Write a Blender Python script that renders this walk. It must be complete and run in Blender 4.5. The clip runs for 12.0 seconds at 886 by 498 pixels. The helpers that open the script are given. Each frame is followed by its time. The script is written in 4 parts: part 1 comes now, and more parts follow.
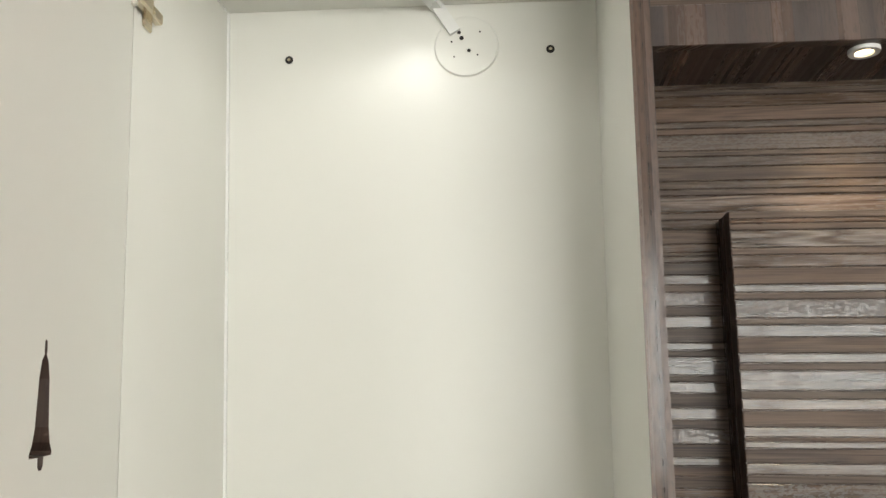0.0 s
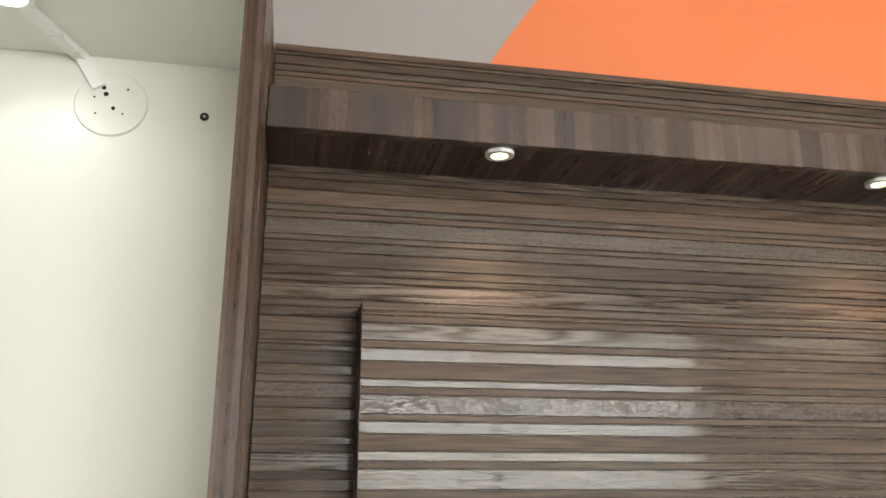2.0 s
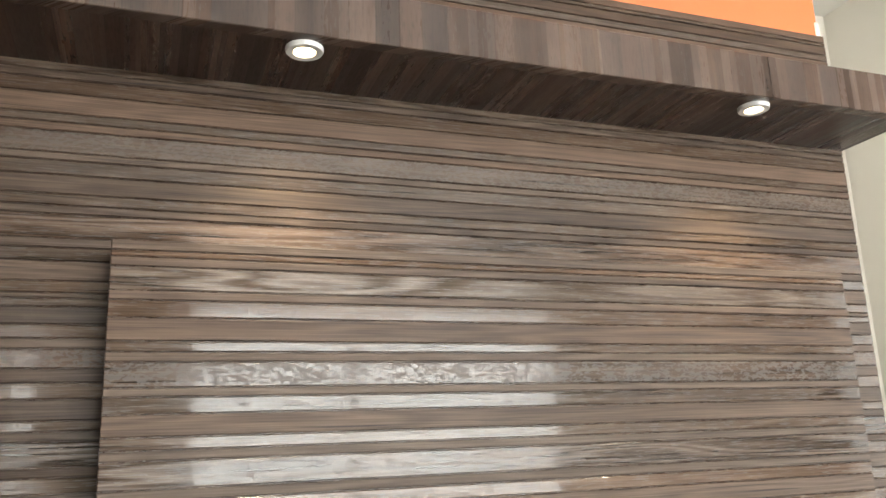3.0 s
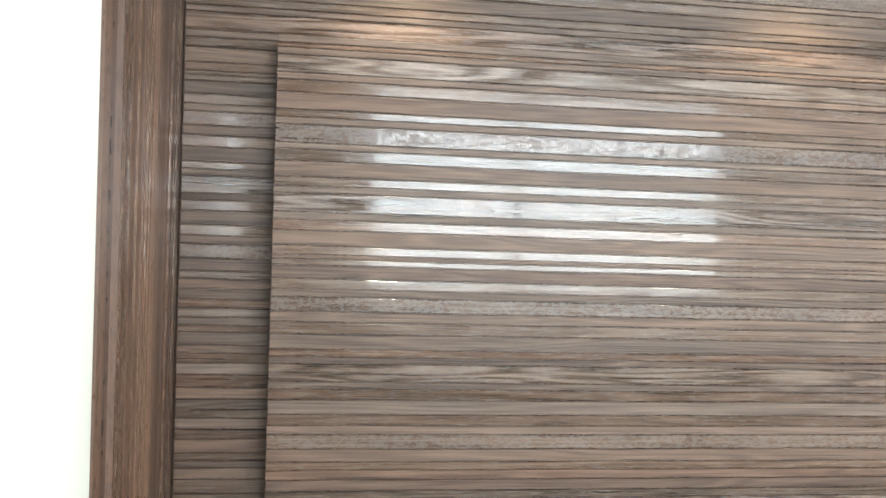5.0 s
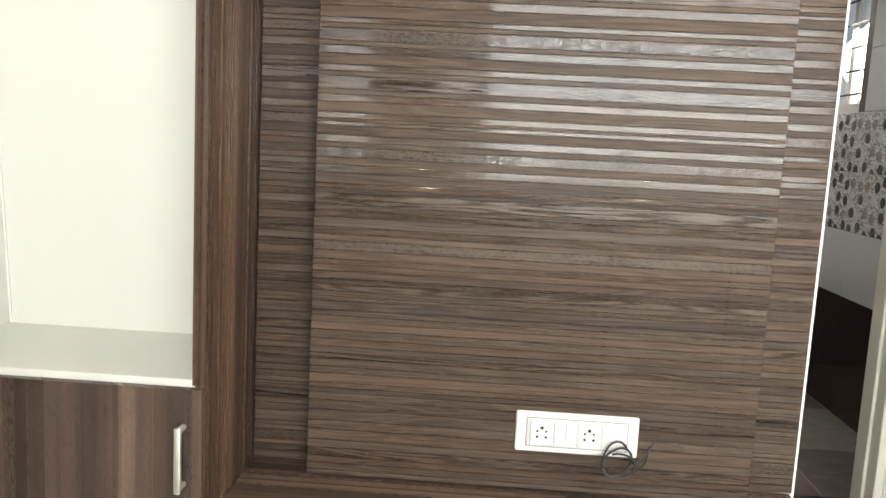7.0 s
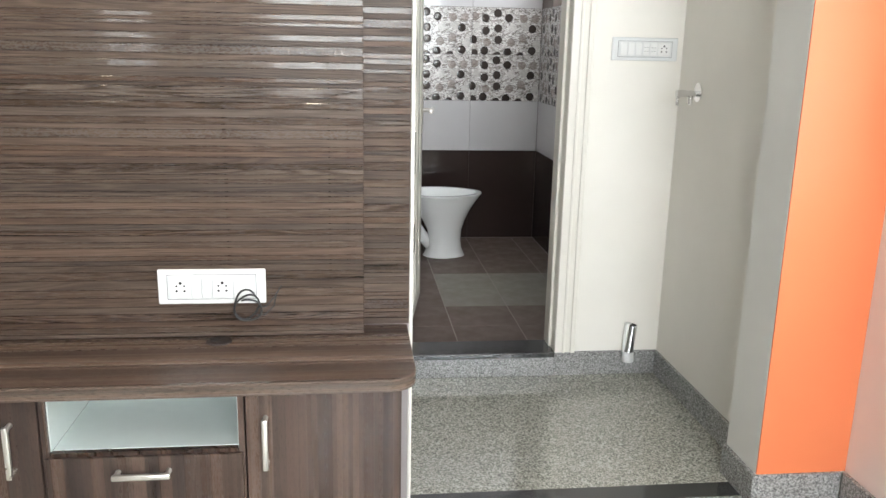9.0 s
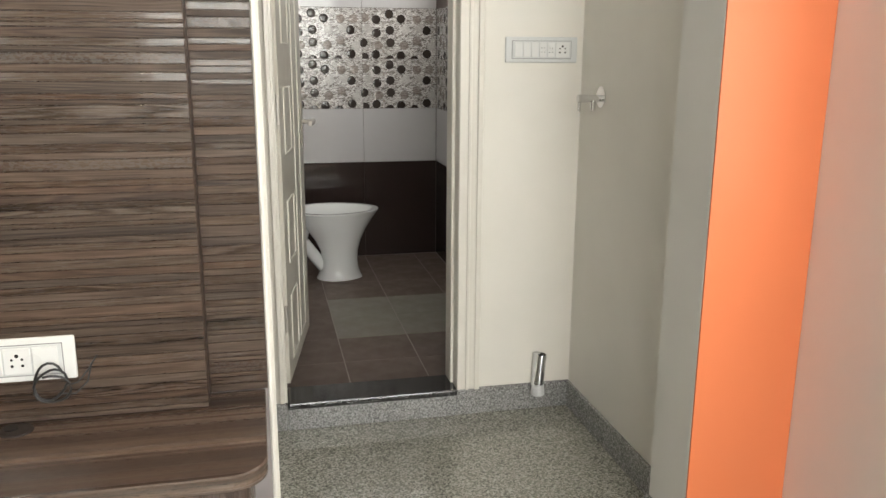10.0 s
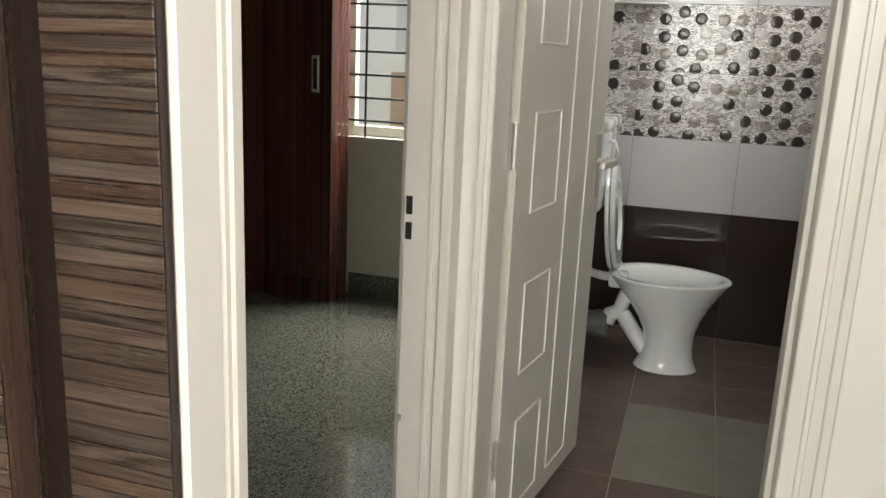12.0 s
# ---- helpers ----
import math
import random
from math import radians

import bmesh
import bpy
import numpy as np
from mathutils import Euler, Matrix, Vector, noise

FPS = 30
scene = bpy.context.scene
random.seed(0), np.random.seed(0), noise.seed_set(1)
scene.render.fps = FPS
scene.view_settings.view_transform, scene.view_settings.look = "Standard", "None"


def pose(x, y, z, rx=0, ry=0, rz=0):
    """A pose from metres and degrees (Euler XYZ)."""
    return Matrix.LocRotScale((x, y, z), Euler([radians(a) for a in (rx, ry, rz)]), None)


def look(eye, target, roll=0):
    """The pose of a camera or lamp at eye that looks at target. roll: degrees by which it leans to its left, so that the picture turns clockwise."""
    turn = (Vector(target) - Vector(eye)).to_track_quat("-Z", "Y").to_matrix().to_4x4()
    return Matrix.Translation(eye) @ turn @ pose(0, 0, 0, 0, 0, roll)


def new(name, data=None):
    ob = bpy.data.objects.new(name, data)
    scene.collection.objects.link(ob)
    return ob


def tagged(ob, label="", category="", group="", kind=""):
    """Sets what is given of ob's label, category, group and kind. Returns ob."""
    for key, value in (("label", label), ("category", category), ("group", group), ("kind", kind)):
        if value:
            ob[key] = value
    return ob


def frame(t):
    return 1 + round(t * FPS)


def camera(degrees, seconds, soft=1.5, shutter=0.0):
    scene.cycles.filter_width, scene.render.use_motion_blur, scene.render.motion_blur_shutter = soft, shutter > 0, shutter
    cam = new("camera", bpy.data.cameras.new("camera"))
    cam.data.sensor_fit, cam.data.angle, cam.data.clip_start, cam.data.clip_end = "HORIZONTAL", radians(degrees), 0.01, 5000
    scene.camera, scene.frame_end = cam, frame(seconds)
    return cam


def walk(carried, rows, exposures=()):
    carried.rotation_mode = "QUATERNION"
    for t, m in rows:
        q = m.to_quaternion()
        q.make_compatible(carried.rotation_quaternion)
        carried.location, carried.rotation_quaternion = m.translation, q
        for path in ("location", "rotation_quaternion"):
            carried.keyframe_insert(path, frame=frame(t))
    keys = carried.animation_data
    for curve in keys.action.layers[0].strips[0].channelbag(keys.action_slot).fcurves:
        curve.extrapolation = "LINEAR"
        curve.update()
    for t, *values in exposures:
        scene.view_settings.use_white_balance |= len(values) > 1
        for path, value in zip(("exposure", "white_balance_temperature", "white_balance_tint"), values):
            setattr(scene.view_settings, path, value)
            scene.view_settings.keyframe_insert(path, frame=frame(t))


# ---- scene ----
cam = camera(57.3, 12.0)
PATH = [
    (0, (0.305, -0.145, 1.388), (0.137, 1.807, 1.788), 0.2),
    (0.5, (0.307, -0.192, 1.429), (0.108, 1.708, 2.021), 0.9),
    (1, (0.335, -0.196, 1.42), (0.146, 1.685, 2.074), 1.5),
    (1.5, (0.426, -0.172, 1.43), (0.522, 1.722, 2.066), 0.9),
    (2, (0.516, -0.103, 1.44), (0.877, 1.789, 1.978), 0.1),
    (2.5, (0.590, 0.059, 1.478), (1.201, 1.911, 1.922), -1.0),
    (2.7, (0.618, 0.131, 1.450), (1.296, 1.940, 1.950), -2.4),
    (4.3, (0.705, 0.020, 1.470), (1.178, 1.955, 1.567), 1.9),
    (4.5, (0.711, -0.057, 1.444), (1.093, 1.905, 1.511), 2.4),
    (5, (0.702, -0.173, 1.394), (0.965, 1.809, 1.36), 1.9),
    (5.5, (0.706, -0.305, 1.366), (0.9, 1.68, 1.211), 1.6),
    (6, (0.749, -0.447, 1.365), (0.905, 1.536, 1.161), 2.1),
    (6.5, (0.873, -0.586, 1.339), (0.859, 1.398, 1.09), 3.6),
    (6.7, (0.913, -0.63, 1.335), (0.844, 1.353, 1.083), 3.8),
    (8.3, (1.339, -1.019, 1.302), (1.225, 0.926, 0.85), 0.7),
    (8.5, (1.408, -1.03, 1.303), (1.351, 0.916, 0.842), 0.9),
    (9, (1.549, -1.009, 1.303), (1.773, 0.92, 0.822), 1.2),
    (9.5, (1.628, -0.855, 1.296), (2.043, 1.04, 0.811), 0.5),
    (10, (1.712, -0.648, 1.301), (2.138, 1.249, 0.832), 0.3),
    (10.5, (1.895, -0.429, 1.299), (2.136, 1.503, 0.845), 1.3),
    (11, (2.032, -0.154, 1.307), (2.121, 1.79, 0.846), 1.5),
    (11.3, (2.041, -0.116, 1.298), (2.082, 1.831, 0.843), 1.4),
    (11.5, (2.071, 0.142, 1.312), (1.96, 2.085, 0.85), 1.9),
    (11.7, (2.103, 0.273, 1.293), (1.788, 2.197, 0.843), 2.0),
    (12, (2.156, 0.467, 1.298), (1.581, 2.325, 0.833), 2.5),
]
walk(cam, [(t, look(eye, target, roll)) for t, eye, target, roll in PATH],
     exposures=[(0.0, -0.22, 6500, 10), (1.5, -0.2, 6400, 9), (2.0, -0.05, 6500, 9), (2.7, 0.35, 6500, 10), (4.3, 0.85, 5800, 7), (5.0, 1.0, 5850, 7),
                (6.0, 0.4, 6100, 8), (6.7, 0.3, 6400, 9), (8.3, 0.35, 6000, 9), (9.0, 0.37, 5950, 10), (9.5, 0.0, 6350, 10), (10.0, -0.08, 6500, 10),
                (10.5, 0.02, 6500, 10), (11.5, 0.05, 6400, 10), (12.0, -0.1, 6500, 10)])


# ---- world, sun, large lights ----
world = bpy.data.worlds.new("sky_world")
world.use_nodes = True
scene.world = world
wn = world.node_tree.nodes
sky = wn.new("ShaderNodeTexSky")
sky.sky_type = "NISHITA"
sky.sun_disc = False
sky.sun_elevation = radians(58)
sky.sun_rotation = radians(270)
wn["Background"].inputs["Strength"].default_value = 0.12
world.node_tree.links.new(sky.outputs["Color"], wn["Background"].inputs["Color"])

sun_data = bpy.data.lights.new("sun", "SUN")
sun_data.energy, sun_data.angle, sun_data.color = 3.0, radians(0.5), (1.0, 0.95, 0.88)
sun = new("sun", sun_data)
sun.matrix_world = look((-20, 0, 32), (0, 0, 0))


def window_light(name, eye, target, w, h, watts, color):
    """Daylight that comes in through a window's opening."""
    d = bpy.data.lights.new(name, "AREA")
    d.shape, d.size, d.size_y, d.energy, d.color = "RECTANGLE", w, h, watts, color
    o = new(name, d)
    o.matrix_world = look(eye, target)
    return o


DAY = (1.0, 0.972, 0.925)
window_light("daylight_south", (2.26, -3.74, 1.71), (2.26, 0, 1.6), 2.72, 1.48, 132, DAY)
window_light("daylight_south_narrow", (-0.145, -3.74, 1.68), (-0.145, 0, 1.6), 0.43, 1.32, 13, DAY)
window_light("daylight_east", (3.16, 0.12, 1.47), (0, 0.12, 1.3), 1.3, 1.2, 20, DAY)
window_light("daylight_bath", (2.92, 3.75, 1.93), (1.9, 3.4, 0.9), 0.58, 0.72, 15, DAY)
window_light("daylight_bedroom", (0.92, 5.05, 2.62), (0.9, 3.2, 0.2), 1.7, 0.9, 300, DAY)


def spot_light(name, eye, watts, color, angle=110, blend=0.7, size=0.03):
    d = bpy.data.lights.new(name, "SPOT")
    d.energy, d.color, d.spot_size, d.spot_blend, d.shadow_soft_size = watts, color, radians(angle), blend, size
    o = new(name, d)
    o.matrix_world = look(eye, (eye[0], eye[1] + 0.0001, eye[2] - 1))
    return o


WARM = (1.0, 0.80, 0.52)
spot_light("spot_lamp_warm", (0.803, 0.963, 1.885), 9, WARM)
spot_light("spot_lamp_warm_b", (1.428, 0.963, 1.885), 9, WARM)
spot_light("spot_lamp_wardrobe", (0.135, 0.908, 2.028), 0.74, (1.0, 0.99, 0.96), 160, 0.5)


# ---- materials ----
def mat(name):
    m = bpy.data.materials.new(name)
    m.use_nodes = True
    t = m.node_tree
    return m, t.nodes, t.links, t.nodes["Principled BSDF"]


def node(nodes, kind, **values):
    n = nodes.new(kind)
    for key, value in values.items():
        n.inputs[key].default_value = value
    return n


def math_node(nodes, links, op, a, b=None):
    n = nodes.new("ShaderNodeMath")
    n.operation = op
    for i, v in enumerate((a, b)):
        if v is None:
            continue
        if isinstance(v, (int, float)):
            n.inputs[i].default_value = v
        else:
            links.new(v, n.inputs[i])
    return n.outputs[0]


def ramp(nodes, links, fac, stops, mode="LINEAR"):
    r = nodes.new("ShaderNodeValToRGB")
    r.color_ramp.interpolation = mode
    e = r.color_ramp.elements
    while len(e) < len(stops):
        e.new(0.5)
    for el, (p, c) in zip(e, stops):
        el.position, el.color = p, (*c, 1) if len(c) == 3 else c
    links.new(fac, r.inputs[0])
    return r.outputs["Color"]


def mix(nodes, links, fac, a, b, blend="MIX"):
    n = nodes.new("ShaderNodeMix")
    n.data_type, n.blend_type = "RGBA", blend
    for sock, v in ((n.inputs[0], fac), (n.inputs[6], a), (n.inputs[7], b)):
        if isinstance(v, (int, float)):
            sock.default_value = v
        elif isinstance(v, tuple):
            sock.default_value = (*v, 1) if len(v) == 3 else v
        else:
            links.new(v, sock)
    return n.outputs[2]


def bump(nodes, links, shader, height, strength, distance):
    b = node(nodes, "ShaderNodeBump", Strength=strength, Distance=distance)
    links.new(height, b.inputs["Height"])
    links.new(b.outputs["Normal"], shader.inputs["Normal"])


def scaled(nodes, links, scale, source="Object"):
    c = nodes.new("ShaderNodeTexCoord")
    m = node(nodes, "ShaderNodeMapping", Scale=scale)
    links.new(c.outputs[source], m.inputs["Vector"])
    return m.outputs["Vector"]


def noise_at(nodes, links, vec, scale, detail=3, rough=0.55):
    n = node(nodes, "ShaderNodeTexNoise", Scale=scale, Detail=detail, Roughness=rough)
    links.new(vec, n.inputs["Vector"])
    return n.outputs["Fac"]


def laminate(name, grain, tint=(1, 1, 1), gloss=0.0, cross="Z", busy=1.0, size=1.0):
    """Dark walnut laminate in random bands of grain, with a glossy embossed relief. grain: the axis along which it runs."""
    m, n, l, s = mat(name)
    c = n.new("ShaderNodeTexCoord")
    sep = n.new("ShaderNodeSeparateXYZ")
    l.new(c.outputs["Object"], sep.inputs[0])
    along = sep.outputs["XYZ".index(grain)]
    across = sep.outputs[cross] if grain in "XY" else math_node(n, l, "ADD", sep.outputs["X"], sep.outputs["Y"])
    comb = n.new("ShaderNodeCombineXYZ")
    l.new(math_node(n, l, "MULTIPLY", along, 0.06), comb.inputs[0])
    l.new(across, comb.inputs[1])
    wob = noise_at(n, l, comb.outputs[0], 9.0, 2)
    edge = math_node(n, l, "ADD", across, math_node(n, l, "MULTIPLY", math_node(n, l, "SUBTRACT", wob, 0.5), 0.012))
    # three sets of bands of different widths
    ids = []
    for width, shift in ((0.037 * size, 0.31), (0.0155 * size, 7.7), (0.0062 * size, 3.1)):
        k = math_node(n, l, "FLOOR", math_node(n, l, "ADD", math_node(n, l, "DIVIDE", edge, width), shift))
        w = n.new("ShaderNodeTexWhiteNoise")
        w.noise_dimensions = "1D"
        l.new(k, w.inputs["W"])
        ids.append(w.outputs["Value"])
    comb2 = n.new("ShaderNodeCombineXYZ")
    l.new(math_node(n, l, "MULTIPLY", along, 0.9), comb2.inputs[0])
    l.new(math_node(n, l, "MULTIPLY", edge, 24), comb2.inputs[1])
    soft = noise_at(n, l, comb2.outputs[0], 2.6, 4, 0.6)
    comb3 = n.new("ShaderNodeCombineXYZ")
    l.new(math_node(n, l, "MULTIPLY", along, 7), comb3.inputs[0])
    l.new(math_node(n, l, "MULTIPLY", across, 260), comb3.inputs[1])
    fine = noise_at(n, l, comb3.outputs[0], 1.6, 5, 0.65)
    comb4 = n.new("ShaderNodeCombineXYZ")
    l.new(math_node(n, l, "MULTIPLY", along, 60), comb4.inputs[0])
    l.new(math_node(n, l, "MULTIPLY", across, 330), comb4.inputs[1])
    pores = noise_at(n, l, comb4.outputs[0], 1.0, 2, 0.5)
    tone = math_node(n, l, "ADD", math_node(n, l, "MULTIPLY", ids[0], 0.30), math_node(n, l, "MULTIPLY", ids[1], 0.26))
    tone = math_node(n, l, "ADD", tone, math_node(n, l, "MULTIPLY", soft, 0.36))
    tone = math_node(n, l, "ADD", tone, math_node(n, l, "MULTIPLY", fine, 0.22))
    col = ramp(n, l, tone, [(0.30, (0.026, 0.018, 0.014)), (0.46, (0.050, 0.035, 0.027)), (0.60, (0.078, 0.055, 0.042)),
                            (0.74, (0.112, 0.082, 0.062)), (0.88, (0.160, 0.122, 0.094))])
    grey = ramp(n, l, ids[2], [(0.0, (1.0, 0.97, 0.94)), (0.5, (1.05, 1.0, 0.97)), (0.78, (0.86, 0.89, 0.91)), (1.0, (0.62, 0.6, 0.6))])
    col = mix(n, l, busy, col, grey, "MULTIPLY")
    groove = None
    for width, shift, share in ((0.037 * size, 0.31, 0.035 / size), (0.0155 * size, 7.7, 0.06 / size)):
        f = math_node(n, l, "FRACT", math_node(n, l, "ADD", math_node(n, l, "DIVIDE", edge, width), shift))
        g = math_node(n, l, "LESS_THAN", f, share)
        groove = g if groove is None else math_node(n, l, "MAXIMUM", groove, g)
    col = mix(n, l, math_node(n, l, "MULTIPLY", groove, 0.6 * busy), col, (0.012, 0.009, 0.008))
    dark = ramp(n, l, pores, [(0.34, (0.45, 0.43, 0.42)), (0.47, (1, 1, 1))])
    col = mix(n, l, 0.75 * busy, col, dark, "MULTIPLY")
    col = mix(n, l, 1.0, col, (*tint, 1), "MULTIPLY")
    l.new(col, s.inputs["Base Color"])
    band_gloss = math_node(n, l, "ADD", math_node(n, l, "MULTIPLY", ids[1], 0.5), math_node(n, l, "MULTIPLY", ids[2], 0.5))
    rgh = ramp(n, l, band_gloss, [(0.25, (0.45 - gloss,) * 3), (0.5, (0.30 - gloss,) * 3), (0.75, (0.14,) * 3)])
    rgh = math_node(n, l, "ADD", rgh, math_node(n, l, "MULTIPLY", math_node(n, l, "SUBTRACT", 0.6, pores), 0.25))
    l.new(rgh, s.inputs["Roughness"])
    height = math_node(n, l, "ADD", math_node(n, l, "MULTIPLY", fine, 0.5), math_node(n, l, "MULTIPLY", pores, 0.5))
    height = math_node(n, l, "ADD", height, math_node(n, l, "MULTIPLY", ids[2], 0.6))
    bump(n, l, s, height, 0.22 * busy, 0.0012)
    return m


def strip_laminate(name, gloss, shade=1.0, fleck=0.0, wave=0.16):
    """Face strips of the television boards: walnut print, satin or glossy; fleck: share of embossed pores; wave: strength of the cathedral figure."""
    m, n, l, s = mat(name)
    info = n.new("ShaderNodeObjectInfo")
    r = info.outputs["Random"]
    c = n.new("ShaderNodeTexCoord")
    sep = n.new("ShaderNodeSeparateXYZ")
    l.new(c.outputs["Object"], sep.inputs[0])
    off = math_node(n, l, "MULTIPLY", r, 91.7)

    def grain(along, across, detail, rough, warp=0.0):
        cm = n.new("ShaderNodeCombineXYZ")
        l.new(math_node(n, l, "ADD", math_node(n, l, "MULTIPLY", sep.outputs["X"], along), off), cm.inputs[0])
        l.new(math_node(n, l, "MULTIPLY", sep.outputs["Z"], across), cm.inputs[1])
        l.new(off, cm.inputs[2])
        t = node(n, "ShaderNodeTexNoise", Scale=1.0, Detail=detail, Roughness=rough, Distortion=warp)
        l.new(cm.outputs[0], t.inputs["Vector"])
        return t.outputs["Fac"]

    lines = grain(8.0, 680.0, 3, 0.65, 0.2)
    field = grain(2.6, 42.0, 1, 0.4, 0.3)
    rings = math_node(n, l, "ADD", 0.5, math_node(n, l, "MULTIPLY", math_node(n, l, "SINE", math_node(n, l, "MULTIPLY", field, 48.0)), 0.5))
    slow = grain(1.8, 26.0, 2, 0.5)
    cracks = grain(4.0, 300.0, 2, 0.5, 0.3)
    pores = grain(130.0, 300.0, 2, 0.5, 0.7) if fleck else grain(45.0, 760.0, 2, 0.5, 0.4)
    r3 = math_node(n, l, "FRACT", math_node(n, l, "MULTIPLY", r, 5.77))
    tone = math_node(n, l, "ADD", 0.33, math_node(n, l, "MULTIPLY", r, 0.22))
    for v, k in ((lines, 1.0), (rings, wave), (slow, 0.40)):
        tone = math_node(n, l, "ADD", tone, math_node(n, l, "MULTIPLY", math_node(n, l, "SUBTRACT", v, 0.5), k))
    col = ramp(n, l, tone, [(0.06, (0.014, 0.0090, 0.0062)), (0.30, (0.052, 0.0342, 0.0236)), (0.50, (0.086, 0.0598, 0.0435)), (0.74, (0.126, 0.0925, 0.0705)), (1.0, (0.175, 0.130, 0.099))])
    col = mix(n, l, ramp(n, l, cracks, [(0.29, (0.8, 0.8, 0.8)), (0.34, (0, 0, 0))]), col, (0.010, 0.007, 0.0055))
    hue = ramp(n, l, r3, [(0.0, (1.08, 0.98, 0.90)), (0.35, (1.0, 1.0, 0.98)), (0.7, (0.95, 0.99, 1.02)), (1.0, (1.10, 0.97, 0.88))])
    col = mix(n, l, 1.0, col, hue, "MULTIPLY")
    col = mix(n, l, 1.0, col, (shade, shade, shade), "MULTIPLY")
    low, high = (0.46, 0.54) if fleck else (0.37, 0.43)
    hole = ramp(n, l, pores, [(low, (1, 1, 1)), (high, (0, 0, 0))])
    if gloss:
        col = mix(n, l, math_node(n, l, "MULTIPLY", hole, 0.35), col, (0.020, 0.014, 0.011))
    l.new(col, s.inputs["Base Color"])
    if gloss:
        rgh = math_node(n, l, "ADD", 0.045, math_node(n, l, "MULTIPLY", hole, 0.42))
        rgh = math_node(n, l, "ADD", rgh, math_node(n, l, "MULTIPLY", math_node(n, l, "MULTIPLY", rings, wave), 0.5))
    else:
        rgh = math_node(n, l, "ADD", 0.36, math_node(n, l, "MULTIPLY", slow, 0.24))
    l.new(rgh, s.inputs["Roughness"])
    s.inputs["Specular IOR Level"].default_value = 0.5 if gloss else 0.25
    h = math_node(n, l, "MULTIPLY", lines, 0.12 if gloss else 0.5)
    if gloss:
        h = math_node(n, l, "SUBTRACT", h, math_node(n, l, "MULTIPLY", hole, 0.7))
    bump(n, l, s, h, 0.10, 0.0003)
    return m


def paint(name, color, rough=0.55, vary=0.06, relief=0.12):
    """Rolled wall paint with faint blotches and a fine orange-peel relief."""
    m, n, l, s = mat(name)
    v = scaled(n, l, (1, 1, 1))
    big = noise_at(n, l, v, 1.7, 4)
    col = ramp(n, l, big, [(0.3, tuple(c * (1 - vary) for c in color)), (0.7, tuple(min(1, c * (1 + vary * 0.5)) for c in color))])
    l.new(col, s.inputs["Base Color"])
    s.inputs["Roughness"].default_value = rough
    bump(n, l, s, noise_at(n, l, v, 140, 3), relief, 0.001)
    return m


def mural(name):
    """Grey wall paint that meets orange along a slightly curved, hand-cut line; darker and browner left of x = -0.03.
    """
    m, n, l, s = mat(name)
    c = n.new("ShaderNodeTexCoord")
    sep = n.new("ShaderNodeSeparateXYZ")
    l.new(c.outputs["Object"], sep.inputs[0])
    dz = math_node(n, l, "SUBTRACT", sep.outputs["Z"], 2.112)
    line = math_node(n, l, "ADD", 0.827, math_node(n, l, "ADD", math_node(n, l, "MULTIPLY", dz, 0.60),
                     math_node(n, l, "MULTIPLY", math_node(n, l, "MULTIPLY", dz, dz), 0.55)))
    wob = noise_at(n, l, scaled(n, l, (1, 1, 1)), 40, 2)
    x = math_node(n, l, "ADD", sep.outputs["X"], math_node(n, l, "MULTIPLY", wob, 0.004))
    over = math_node(n, l, "MULTIPLY", math_node(n, l, "GREATER_THAN", x, line), math_node(n, l, "GREATER_THAN", sep.outputs["Z"], 1.6))
    left = math_node(n, l, "LESS_THAN", x, -0.03)
    blot = noise_at(n, l, scaled(n, l, (1, 1, 1)), 2.0, 4)
    grey = ramp(n, l, blot, [(0.3, (0.275, 0.252, 0.247)), (0.7, (0.30, 0.276, 0.27))])
    dark_end = ramp(n, l, blot, [(0.3, (0.22, 0.183, 0.162)), (0.7, (0.245, 0.203, 0.18))])
    orange = ramp(n, l, blot, [(0.3, (0.63, 0.155, 0.048)), (0.7, (0.66, 0.168, 0.053))])
    col = mix(n, l, left, grey, dark_end)
    col = mix(n, l, over, col, orange)
    l.new(col, s.inputs["Base Color"])
    s.inputs["Roughness"].default_value = 0.5
    bump(n, l, s, noise_at(n, l, scaled(n, l, (1, 1, 1)), 140, 3), 0.12, 0.001)
    return m


def granite(name, dark, mid, light, rough=0.12, scale=1.0, blotch=0.2):
    """Polished speckled granite."""
    m, n, l, s = mat(name)
    v = scaled(n, l, (1, 1, 1))
    a = noise_at(n, l, v, 160 * scale, 4, 0.7)
    b = noise_at(n, l, v, 420 * scale, 2, 0.6)
    vo = node(n, "ShaderNodeTexVoronoi", Scale=300 * scale)
    l.new(v, vo.inputs["Vector"])
    sp = n.new("ShaderNodeSeparateColor")
    l.new(vo.outputs["Color"], sp.inputs[0])
    t = math_node(n, l, "ADD", math_node(n, l, "MULTIPLY", a, 0.5), math_node(n, l, "MULTIPLY", b, 0.25))
    t = math_node(n, l, "ADD", t, math_node(n, l, "MULTIPLY", sp.outputs[0], 0.3))
    col = ramp(n, l, t, [(0.36, dark), (0.5, mid), (0.66, light)])
    blot = noise_at(n, l, v, 3.0, 4)
    col = mix(n, l, blotch, col, ramp(n, l, blot, [(0.3, (0.5, 0.5, 0.47)), (0.7, (1, 1, 1))]), "MULTIPLY")
    l.new(col, s.inputs["Base Color"])
    l.new(ramp(n, l, a, [(0.3, (rough * 0.8,) * 3), (0.7, (rough * 1.5,) * 3)]), s.inputs["Roughness"])
    s.inputs["Specular IOR Level"].default_value = 0.9
    return m


